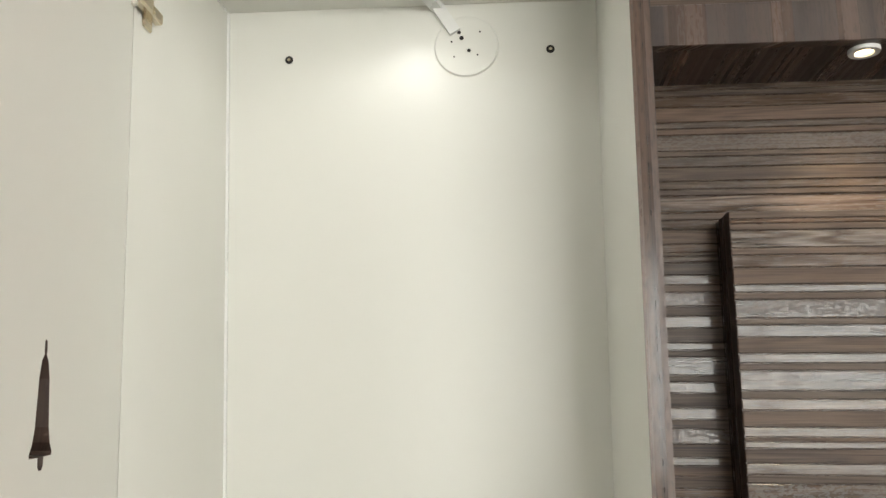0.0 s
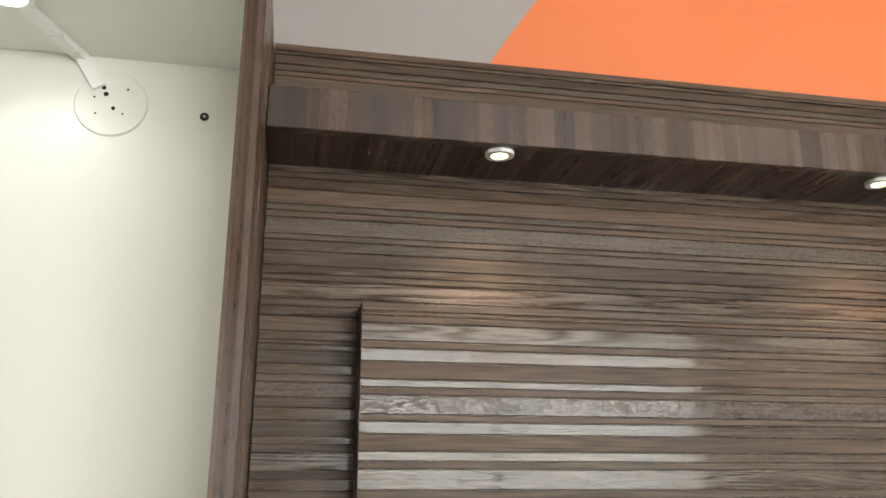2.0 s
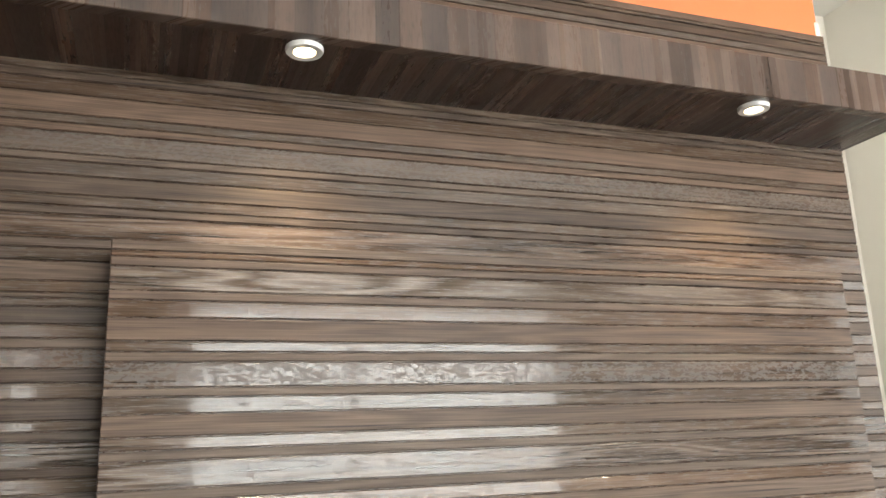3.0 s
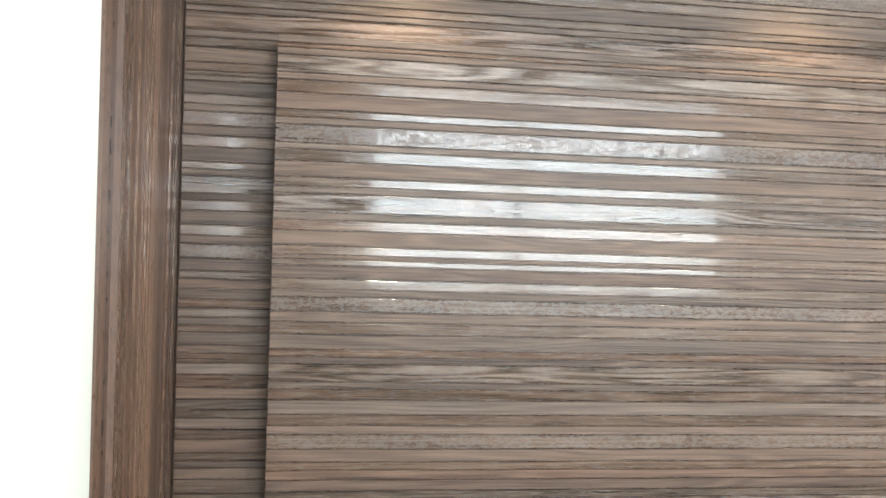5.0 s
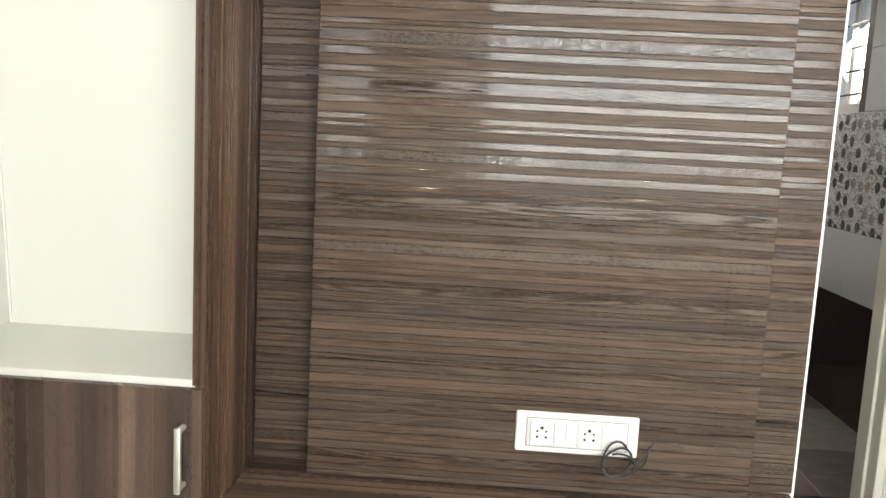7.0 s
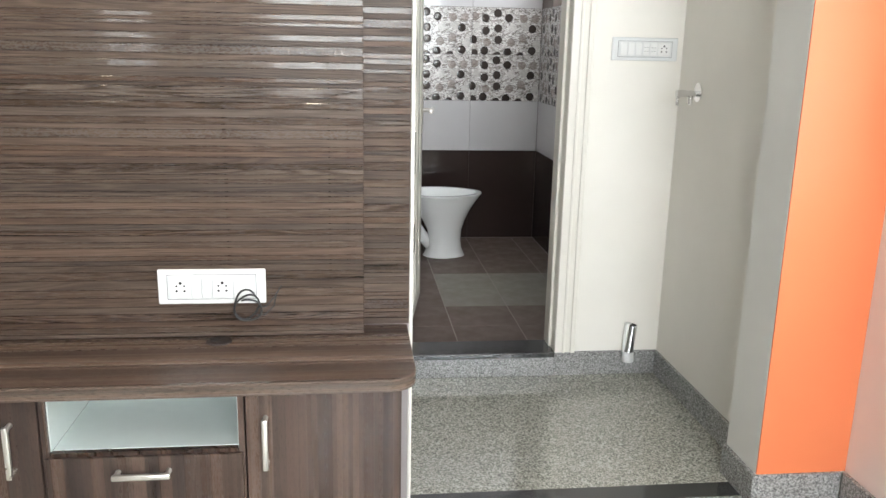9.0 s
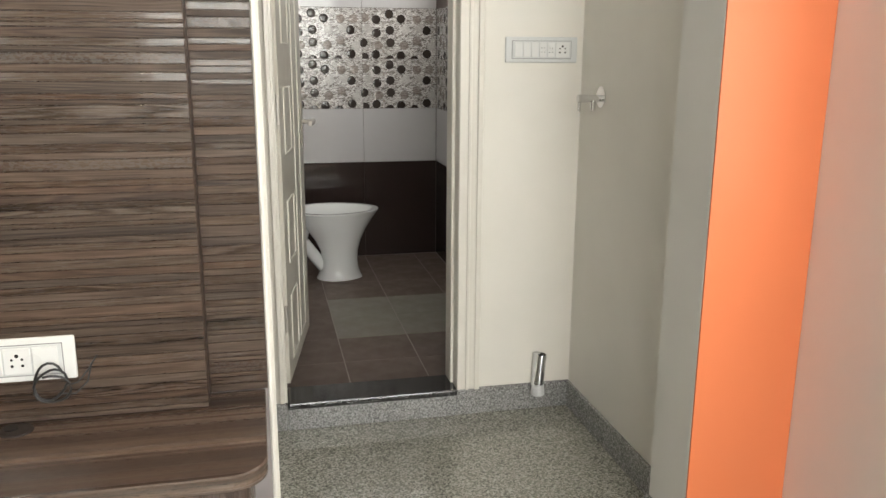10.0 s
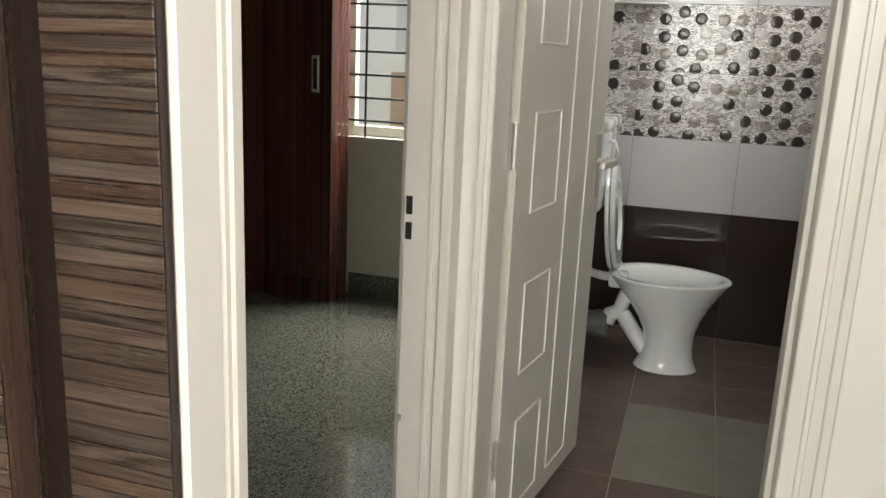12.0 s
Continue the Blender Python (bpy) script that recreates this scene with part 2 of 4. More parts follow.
def tile_mat(name, color, rough, vary=0.08, relief=0.03):
    """Glazed ceramic, each tile a little different."""
    m, n, l, s = mat(name)
    info = n.new("ShaderNodeObjectInfo")
    v = scaled(n, l, (1, 1, 1))
    big = noise_at(n, l, v, 5.0, 5, 0.6)
    t = math_node(n, l, "ADD", math_node(n, l, "MULTIPLY", info.outputs["Random"], 0.4), math_node(n, l, "MULTIPLY", big, 0.6))
    col = ramp(n, l, t, [(0.2, tuple(c * (1 - vary) for c in color)), (0.8, tuple(min(1, c * (1 + vary)) for c in color))])
    l.new(col, s.inputs["Base Color"])
    l.new(ramp(n, l, noise_at(n, l, v, 11, 3), [(0.3, (rough * 0.75,) * 3), (0.7, (rough * 1.3,) * 3)]), s.inputs["Roughness"])
    if relief:
        bump(n, l, s, noise_at(n, l, v, 12, 2), relief, 0.001)
    return m


def plain(name, color, rough=0.4, metal=0.0, relief=0.03, scale=60, coat=0.0):
    m, n, l, s = mat(name)
    v = scaled(n, l, (1, 1, 1))
    f = noise_at(n, l, v, scale, 3)
    l.new(ramp(n, l, f, [(0.3, tuple(c * 0.985 for c in color)), (0.7, tuple(min(1, c * 1.01) for c in color))]), s.inputs["Base Color"])
    l.new(ramp(n, l, noise_at(n, l, v, 9, 3), [(0.3, (rough * 0.85,) * 3), (0.7, (rough * 1.15,) * 3)]), s.inputs["Roughness"])
    s.inputs["Metallic"].default_value = metal
    s.inputs["Coat Weight"].default_value = coat
    if relief:
        bump(n, l, s, f, relief, 0.001)
    return m


def bubble_tile(name):
    """Printed pebble-bubble decor tile: rows of big shaded balls over a ground of small rings."""
    m, n, l, s = mat(name)
    v = scaled(n, l, (1, 1, 1))
    sep = n.new("ShaderNodeSeparateXYZ")
    l.new(v, sep.inputs[0])
    u = math_node(n, l, "ADD", sep.outputs["X"], sep.outputs["Y"])
    comb = n.new("ShaderNodeCombineXYZ")
    l.new(u, comb.inputs[0])
    l.new(sep.outputs["Z"], comb.inputs[1])

    def balls(scale, jitter):
        vo = node(n, "ShaderNodeTexVoronoi", Scale=scale, Randomness=jitter)
        vo.voronoi_dimensions = "2D"
        l.new(comb.outputs[0], vo.inputs["Vector"])
        c = n.new("ShaderNodeSeparateColor")
        l.new(vo.outputs["Color"], c.inputs[0])
        return vo.outputs["Distance"], c.outputs[0], vo.outputs["Position"]

    d1, r1, p1 = balls(12.8, 0.5)
    d2, r2, p2 = balls(44.0, 0.75)
    # a net of fine wavy white threads, drawn out sideways
    cm = n.new("ShaderNodeCombineXYZ")
    l.new(math_node(n, l, "MULTIPLY", u, 30.0), cm.inputs[0])
    l.new(math_node(n, l, "MULTIPLY", sep.outputs["Z"], 100.0), cm.inputs[1])
    net = node(n, "ShaderNodeTexNoise", Scale=1.0, Detail=2.0, Roughness=0.5, Distortion=1.2)
    l.new(cm.outputs[0], net.inputs["Vector"])
    thread = math_node(n, l, "ABSOLUTE", math_node(n, l, "SUBTRACT", net.outputs["Fac"], 0.5))
    ground = ramp(n, l, thread, [(0.0, (0.86, 0.84, 0.81)), (0.035, (0.74, 0.72, 0.69)), (0.075, (0.30, 0.27, 0.25)), (0.18, (0.17, 0.15, 0.135))])
    is2 = math_node(n, l, "MULTIPLY", math_node(n, l, "LESS_THAN", d2, 0.34), math_node(n, l, "GREATER_THAN", r2, 0.72))
    mid = ramp(n, l, r2, [(0.72, (0.30, 0.25, 0.21)), (0.86, (0.48, 0.45, 0.42)), (1.0, (0.70, 0.68, 0.65))])
    col = mix(n, l, math_node(n, l, "MULTIPLY", is2, 0.7), ground, mid)
    big = ramp(n, l, r1, [(0.0, (0.030, 0.022, 0.019)), (0.50, (0.060, 0.048, 0.042)), (0.52, (0.19, 0.15, 0.125)), (0.80, (0.26, 0.21, 0.175)),
                          (0.82, (0.66, 0.64, 0.61)), (1.0, (0.52, 0.50, 0.47))])
    is1 = math_node(n, l, "LESS_THAN", d1, 0.33)
    see = math_node(n, l, "MULTIPLY", is1, ramp(n, l, r1, [(0.50, (1, 1, 1)), (0.52, (0.72, 0.72, 0.72))]))
    col = mix(n, l, see, col, big)
    l.new(col, s.inputs["Base Color"])
    s.inputs["Roughness"].default_value = 0.14
    dome = math_node(n, l, "DIVIDE", math_node(n, l, "MINIMUM", d1, 0.33), 0.33)
    h = math_node(n, l, "SQRT", math_node(n, l, "SUBTRACT", 1.0, math_node(n, l, "MULTIPLY", dome, math_node(n, l, "MULTIPLY", dome, 0.96))))
    h2 = math_node(n, l, "MULTIPLY", math_node(n, l, "SUBTRACT", 0.4, math_node(n, l, "MINIMUM", d2, 0.4)), 0.1)
    bump(n, l, s, math_node(n, l, "ADD", h, h2), 0.35, 0.006)
    return m


def glow(name, color, strength):
    m, n, l, s = mat(name)
    s.inputs["Base Color"].default_value = (*color, 1)
    s.inputs["Emission Color"].default_value = (*color, 1)
    s.inputs["Emission Strength"].default_value = strength
    return m


def glass_mat(name):
    m, n, l, s = mat(name)
    s.inputs["Base Color"].default_value = (0.97, 1, 0.99, 1)
    s.inputs["Roughness"].default_value = 0.02
    s.inputs["Transmission Weight"].default_value = 1.0
    s.inputs["IOR"].default_value = 1.45
    return m


WOOD_H = laminate("walnut_laminate_horizontal", "X")
STRIPS = {"m": strip_laminate("walnut_strip_satin", False),
          "d": strip_laminate("dark_walnut_strip_satin", False, 0.76, 0.0, 0.22),
          "g": strip_laminate("walnut_strip_gloss", True, 0.95),
          "p": strip_laminate("walnut_strip_flecked_gloss", True, 0.90, 1.0),
          "w": strip_laminate("walnut_strip_figured_gloss", True, 0.85, 0.0, 0.42)}
WOOD_V = laminate("walnut_laminate_vertical", "Z", (1.05, 0.98, 0.97), 0.0, "Z", 0.7, 1.9)
WOOD_SIDE = laminate("walnut_laminate_side", "Z", (1.2, 1.0, 0.82), 0.0, "Z", 0.25)
WOOD_EDGE = laminate("walnut_edge_band", "Z", (0.75, 0.62, 0.56))
WOOD_TOP = laminate("walnut_laminate_edge_x", "X", (0.7, 0.6, 0.55))
WOOD_COUNTER = laminate("walnut_counter_laminate", "X", (1.25, 1.2, 1.19), 0.0, "Y", 0.7, 1.5)
# same walnut print tinted darker, for the pelmet underside and the board cores
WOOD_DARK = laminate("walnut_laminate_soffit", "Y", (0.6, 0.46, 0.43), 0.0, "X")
MAROON = laminate("maroon_laminate", "Z", (1.05, 0.40, 0.34), 0.1, "Z", 0.3, 2.6)
INNER = paint("white_laminate", (0.68, 0.68, 0.632), 0.36, 0.012, 0.02)
NICHE = plain("pale_green_laminate", (0.70, 0.77, 0.74), 0.5, 0, 0.02, 30)
CREAM = paint("cream_wall_paint", (0.78, 0.755, 0.69), 0.5)
IVORY = paint("ivory_alcove_paint", (0.75, 0.728, 0.665), 0.5)
GREYP = paint("grey_pillar_paint", (0.74, 0.73, 0.69), 0.5)
PINKP = paint("blush_wall_paint", (0.78, 0.70, 0.645), 0.5)
ORANGE = paint("orange_wall_paint", (0.75, 0.21, 0.082), 0.45, 0.04)
MURAL = mural("grey_and_orange_wall_paint")
WHITEP = paint("white_ceiling_paint", (0.82, 0.81, 0.78), 0.6)
FRAME = plain("cream_enamel", (0.71, 0.685, 0.615), 0.34, 0, 0.0, 25, 0.0)
LEAF = plain("ivory_door_skin", (0.62, 0.595, 0.52), 0.33, 0, 0.0, 30, 0.0)
GROOVE = plain("pale_groove_paint", (0.74, 0.72, 0.645), 0.35)
GRANITE = granite("polished_grey_granite", (0.085, 0.085, 0.072), (0.265, 0.262, 0.222), (0.52, 0.515, 0.45), 0.045, 0.72, 0.14)
SKIRT = granite("grey_granite_skirting", (0.10, 0.10, 0.10), (0.24, 0.24, 0.235), (0.42, 0.42, 0.41), 0.22, 1.0)
BLACKST = granite("black_granite", (0.006, 0.006, 0.006), (0.016, 0.016, 0.017), (0.05, 0.05, 0.05), 0.10, 1.0)
DARKGR = granite("dark_green_granite", (0.03, 0.032, 0.025), (0.085, 0.088, 0.07), (0.17, 0.17, 0.14), 0.07, 0.7)
T_DARK = tile_mat("dark_brown_glazed_tile", (0.040, 0.027, 0.024), 0.06, 0.1)
T_WHITE = tile_mat("pale_grey_glazed_tile", (0.58, 0.57, 0.57), 0.045, 0.02)
T_FLOOR = tile_mat("brown_floor_tile", (0.138, 0.100, 0.080), 0.55, 0.012, 0.0)
T_GREY = tile_mat("grey_green_floor_tile", (0.23, 0.217, 0.178), 0.5, 0.012, 0.0)
T_BUBBLE = bubble_tile("bubble_print_tile")
GROUT = plain("tile_grout", (0.34, 0.31, 0.28), 0.8, 0, 0.1, 200)
GROUT_D = plain("dark_tile_grout", (0.16, 0.13, 0.115), 0.8, 0, 0.1, 200)
CERAMIC = plain("white_vitreous_china", (0.80, 0.815, 0.80), 0.07, 0, 0.0, 5, 0.5)
PLASTIC = plain("white_plastic", (0.74, 0.745, 0.725), 0.28, 0, 0.02)
PLASTIC_G = plain("light_grey_plastic", (0.60, 0.61, 0.61), 0.3, 0, 0.02)
PLASTIC_C = plain("cool_grey_plastic", (0.66, 0.675, 0.665), 0.25, 0, 0.02)
PLASTIC_D = plain("dark_grey_plastic", (0.16, 0.165, 0.16), 0.4, 0, 0.02)
CHROME = plain("chrome", (0.78, 0.78, 0.78), 0.12, 1.0, 0.0)
STEEL = plain("brushed_steel", (0.80, 0.77, 0.71), 0.32, 0.85, 0.05, 120)
BRASS = plain("nickel_hinge", (0.62, 0.55, 0.42), 0.25, 1.0, 0.03)
RUBBER = plain("black_cable", (0.02, 0.02, 0.02), 0.45)
HOLE = plain("dark_hole", (0.012, 0.010, 0.009), 0.8)
IRON = plain("black_iron", (0.015, 0.015, 0.016), 0.4, 0.6)
LAMP_W = glow("lit_white_lamp", (1.0, 0.985, 0.95), 45)
LAMP_Y = glow("lit_warm_lamp", (1.0, 0.76, 0.42), 9)
GLASS = glass_mat("window_glass")
BRICK = plain("brick_facade", (0.46, 0.33, 0.24), 0.8, 0, 0.2, 20)
FACADE = plain("pale_facade_render", (0.84, 0.83, 0.80), 0.8, 0, 0.15, 12)


# ---- building helpers ----
def box(bm, x0, x1, y0, y1, z0, z1, bevel=0.0, seg=1):
    r = bmesh.ops.create_cube(bm, size=1.0, matrix=Matrix.Translation(((x0 + x1) / 2, (y0 + y1) / 2, (z0 + z1) / 2))
                              @ Matrix.Diagonal((abs(x1 - x0), abs(y1 - y0), abs(z1 - z0), 1)))
    if bevel:
        edges = list({e for v in r["verts"] for e in v.link_edges})
        bmesh.ops.bevel(bm, geom=edges, offset=bevel, segments=seg, affect="EDGES", profile=0.5)
    return bm


def one_box(x0, x1, y0, y1, z0, z1, bevel=0.0, seg=1):
    return box(bmesh.new(), x0, x1, y0, y1, z0, z1, bevel, seg)


def tube(bm, a, b, r, seg=14, r2=None):
    a, b = Vector(a), Vector(b)
    m = Matrix.Translation((a + b) / 2) @ (b - a).to_track_quat("Z", "Y").to_matrix().to_4x4()
    bmesh.ops.create_cone(bm, cap_ends=True, segments=seg, radius1=r, radius2=r if r2 is None else r2, depth=(b - a).length, matrix=m)
    return bm


def sweep(bm, pts, r, seg=10):
    """A round tube along points."""
    pts = [Vector(p) for p in pts]
    rings = []
    for i, p in enumerate(pts):
        d = (pts[min(i + 1, len(pts) - 1)] - pts[max(i - 1, 0)]).normalized()
        q = d.to_track_quat("Z", "Y")
        rings.append([bm.verts.new(p + q @ Vector((r * math.cos(2 * math.pi * k / seg), r * math.sin(2 * math.pi * k / seg), 0))) for k in range(seg)])
    for a, b in zip(rings, rings[1:]):
        for k in range(seg):
            bm.faces.new((a[k], a[(k + 1) % seg], b[(k + 1) % seg], b[k]))
    bm.faces.new(rings[0][::-1])
    bm.faces.new(rings[-1])
    return bm


def loft(bm, rings, cap0=True, cap1=True):
    vs = [[bm.verts.new(p) for p in ring] for ring in rings]
    for a, b in zip(vs, vs[1:]):
        k = len(a)
        for i in range(k):
            bm.faces.new((a[i], a[(i + 1) % k], b[(i + 1) % k], b[i]))
    if cap0:
        bm.faces.new(vs[0][::-1])
    if cap1:
        bm.faces.new(vs[-1])
    return bm


def part(name, bm, material, parent=None, label="", smooth=False):
    me = bpy.data.meshes.new(name)
    bmesh.ops.recalc_face_normals(bm, faces=bm.faces)
    bm.to_mesh(me)
    bm.free()
    me.materials.append(material)
    if smooth:
        for p in me.polygons:
            p.use_smooth = True
        me.set_sharp_from_angle(angle=radians(40))
    ob = new(name, me)
    if parent:
        ob.parent = parent
        ob.matrix_parent_inverse = parent.matrix_world.inverted()
    if label:
        ob["label"] = label
    return ob


def thing(name, at, label, category, group=""):
    e = new(name)
    e.matrix_world = Matrix.Translation(at)
    e.empty_display_size = 0.05
    bpy.context.view_layer.update()
    return tagged(e, label, category, group)


def structure(name, bm, material, label):
    return tagged(part(name, bm, material), label, name.rsplit("_", 1)[0].replace("_", " ") if name[-1].isdigit() else name.split("_")[0], kind="structure")


# ---- the large structure ----
H = 2.85  # ceiling height
YN, YN2 = 1.09, 1.198  # television wall, its two faces
XA, XB = 1.70, 2.81  # alcove, its two sides
YA = 2.057  # alcove's end wall
YBATH = 4.30

structure("floor_living", one_box(-3.0, 3.9, -3.6, 1.09, -0.12, 0.0), GRANITE, "polished speckled grey granite floor of the living room")
structure("floor_alcove", one_box(XA - 0.1, XB + 0.02, 1.17, YA, -0.12, 0.0), GRANITE, "polished speckled grey granite floor of the wash alcove")
structure("floor_border", one_box(XA - 0.1, XB + 0.2, 1.09, 1.17, -0.12, 0.0005), BLACKST, "black granite strip across the floor before the alcove")
structure("floor_bedroom", one_box(-2.2, XA - 0.1, YN2, 4.75, -0.12, 0.0), DARKGR, "dark polished granite floor of the bedroom")
structure("floor_threshold", one_box(XA - 0.1, XA - 0.001, YN2 + 0.002, 1.98, -0.02, 0.006), BLACKST, "black granite threshold of the bedroom doorway")
structure("ceiling_living", one_box(-3.0, 3.9, -3.6, YN2, H, H + 0.12), WHITEP, "white painted living room ceiling")
structure("ceiling_alcove", one_box(XA - 0.1, 3.1, YN2, YA + 0.2, H, H + 0.12), WHITEP, "white painted alcove ceiling")
structure("ceiling_bedroom", one_box(-2.2, XA - 0.1, YN2, 4.9, H, H + 0.12), WHITEP, "white painted bedroom ceiling")

structure("wall_north", one_box(-3.0, 1.711, YN, YN2, 0, H, 0.004), MURAL, "grey and orange painted wall behind the television unit")
structure("trim_wall_end", one_box(1.7025, 1.713, YN - 0.003, YN2 - 0.045, 0, 2.135, 0.003), CREAM, "cream painted end of the partition wall")
structure("wall_west", one_box(-3.12, -3.0, -3.6, YN2, 0, H), CREAM, "plain cream living room wall")

# south wall round a wide window
def wall_with_hole_y(name, x0, x1, y0, y1, z1, hx0, hx1, hz0, hz1, material, label):
    bm = bmesh.new()
    box(bm, x0, hx0, y0, y1, 0, z1)
    box(bm, hx1, x1, y0, y1, 0, z1)
    box(bm, hx0, hx1, y0, y1, 0, hz0)
    box(bm, hx0, hx1, y0, y1, hz1, z1)
    return structure(name, bm, material, label)


def wall_with_holes_y(name, x0, x1, y0, y1, z1, holes, material, label):
    """A wall along x with several openings (x0, x1, z0, z1), from one end to the other."""
    bm = bmesh.new()
    x = x0
    for hx0, hx1, hz0, hz1 in holes:
        box(bm, x, hx0, y0, y1, 0, z1)
        box(bm, hx0, hx1, y0, y1, 0, hz0)
        box(bm, hx0, hx1, y0, y1, hz1, z1)
        x = hx1
    box(bm, x, x1, y0, y1, 0, z1)
    return structure(name, bm, material, label)


def wall_with_hole_x(name, x0, x1, y0, y1, z1, hy0, hy1, hz0, hz1, material, label):
    bm = bmesh.new()
    box(bm, x0, x1, y0, hy0, 0, z1)
    box(bm, x0, x1, hy1, y1, 0, z1)
    box(bm, x0, x1, hy0, hy1, 0, hz0)
    box(bm, x0, x1, hy0, hy1, hz1, z1)
    return structure(name, bm, material, label)


wall_with_holes_y("wall_south", -3.0, 3.9, -3.72, -3.6, H, [(-0.36, 0.07, 1.02, 2.34), (0.9, 3.62, 0.97, 2.45)], CREAM, "cream living room wall with two windows")
wall_with_hole_x("wall_east", 3.012, 3.14, -1.0, 1.04, H, -0.55, 0.79, 0.845, 2.1, PINKP, "blush painted wall with a window opening")
structure("wall_jog", one_box(3.14, 3.9, -1.12, -1.0, 0, H), PINKP, "plain blush return wall")
structure("wall_east_far", one_box(3.9, 4.02, -3.72, -1.0, 0, H), PINKP, "plain blush living room wall")
structure("pillar_side", one_box(2.732, 3.14, 1.043, 1.235, 0, H, 0.003), GREYP, "grey painted pillar beside the alcove")
structure("pillar_face", one_box(2.7325, 3.011, 1.037, 1.0425, 0.1, H), ORANGE, "bright orange painted face of the pillar")
structure("wall_alcove_side", one_box(XB, 2.93, 1.235, YA + 0.13, 0, H), IVORY, "ivory painted side wall of the alcove")

# end wall of the alcove round the bathroom door
DX0, DX1 = 1.742, 2.452
bm = bmesh.new()
box(bm, XA - 0.1, DX0, YA, YA + 0.12, 0, H)
box(bm, DX1, XB, YA, YA + 0.12, 0, H)
box(bm, DX0, DX1, YA, YA + 0.12, 2.13, H)
box(bm, DX0, DX1, YA, YA + 0.12, 0, 0.075)
structure("wall_alcove_end", bm, CREAM, "cream painted wall round the bathroom door")

# bedroom wall in line with the alcove's other side
bm = bmesh.new()
box(bm, XA - 0.1, XA, YN2, YA, 2.1, H)
structure("wall_bedroom_lintel", bm, CREAM, "cream painted wall over the bedroom doorway")
wall_with_hole_y("wall_bedroom_end", -2.2, 1.60, 4.42, 4.56, H, 0.335, 1.5, 0.86, 2.05, paint("sage_bedroom_paint", (0.50, 0.50, 0.41), 0.5), "sage painted bedroom wall with a barred window")
structure("wall_bedroom_west", one_box(-2.32, -2.2, YN2, 4.56, 0, H), CREAM, "plain cream bedroom wall")
structure("wall_bedroom_east", one_box(1.572, 1.597, YA + 0.001, 4.42, 0, H), CREAM, "plain cream bedroom wall")

# bathroom shell
BX0, BX1 = 1.62, 2.775
structure("floor_bath", one_box(BX0, BX1 + 0.1, YA + 0.12, YBATH + 0.1, -0.1, 0.0585), GROUT, "brown tiled bathroom floor")
structure("wall_bath_end", one_box(BX0 - 0.02, BX1 + 0.1, YBATH + 0.008, YBATH + 0.12, 0, 2.5), GROUT_D, "tiled bathroom wall behind the toilet")
wall_with_hole_x("wall_bath_east", BX1 + 0.008, BX1 + 0.13, YA + 0.125, YBATH + 0.12, 2.5, 3.45, 4.05, 1.56, 2.3, GROUT_D, "tiled bathroom wall with a high window")
structure("wall_bath_west", one_box(BX0 - 0.02, BX0, YA + 0.125, YBATH + 0.008, 0, 2.5), T_WHITE, "pale tiled bathroom wall")
structure("ceiling_bath", one_box(BX0 - 0.02, BX1 + 0.13, YA + 0.125, YBATH + 0.12, 2.5, 2.6), WHITEP, "white painted bathroom ceiling")

# skirtings
structure("baseboard_alcove_end_1", one_box(XA + 0.012, DX0 + 0.018, YA - 0.012, YA, 0, 0.101, 0.002), SKIRT, "grey granite skirting beside the bathroom door")
structure("baseboard_alcove_end_2", one_box(2.372, XB, YA - 0.012, YA, 0, 0.101, 0.002), SKIRT, "grey granite skirting under the switchboard")
structure("baseboard_step", one_box(DX0 + 0.02, 2.37, YA - 0.014, YA, 0, 0.083, 0.002), SKIRT, "grey granite riser under the bathroom threshold")
structure("baseboard_alcove_side", one_box(XB - 0.012, XB, 1.236, YA - 0.013, 0, 0.101, 0.002), SKIRT, "grey granite skirting along the alcove")
structure("baseboard_pillar_side", one_box(2.718, 2.732, 1.028, 1.235, 0, 0.1, 0.002), SKIRT, "grey granite skirting round the pillar")
structure("baseboard_pillar_face", one_box(2.7325, 2.996, 1.029, 1.043, 0, 0.1, 0.002), SKIRT, "grey granite skirting under the orange pillar face")
structure("baseboard_east", one_box(2.998, 3.012, -1.0, 1.028, 0, 0.1, 0.002), SKIRT, "dark granite skirting along the blush wall")
structure("baseboard_bedroom", one_box(0.40, 1.57, 4.405, 4.42, 0, 0.12, 0.002), DARKGR, "dark granite skirting under the bedroom window")
structure("door_sill_bath", one_box(DX0 + 0.02, 2.371, YA - 0.028, YA + 0.125, 0.0835, 0.108, 0.006, 2), BLACKST, "polished black granite threshold of the bathroom")


# ---- doors and frames ----
frame_bath = thing("door_1", (2.05, YA, 0.1), "ivory moulded bathroom door standing open in a cream frame", "door")
frame_bath["kind"] = "structure"
bm = one_box(2.37, 2.452, YA - 0.02, YA + 0.122, 0.102, 2.13, 0.003)
box(bm, 2.40, 2.412, YA - 0.026, YA - 0.019, 0.102, 2.13, 0.002)
box(bm, 2.432, 2.453, YA - 0.028, YA - 0.019, 0.102, 2.13, 0.003)
box(bm, 2.358, 2.3705, YA + 0.04, YA + 0.12, 0.109, 2.09, 0.002)
part("frame_upright", bm, FRAME, frame_bath)
bm = one_box(DX0, 1.762, YA - 0.02, YA + 0.122, 0.109, 2.13, 0.003)
box(bm, DX0 - 0.006, DX0 + 0.009, YA - 0.026, YA - 0.019, 0.109, 2.13, 0.002)
part("frame_upright", bm, FRAME, frame_bath)
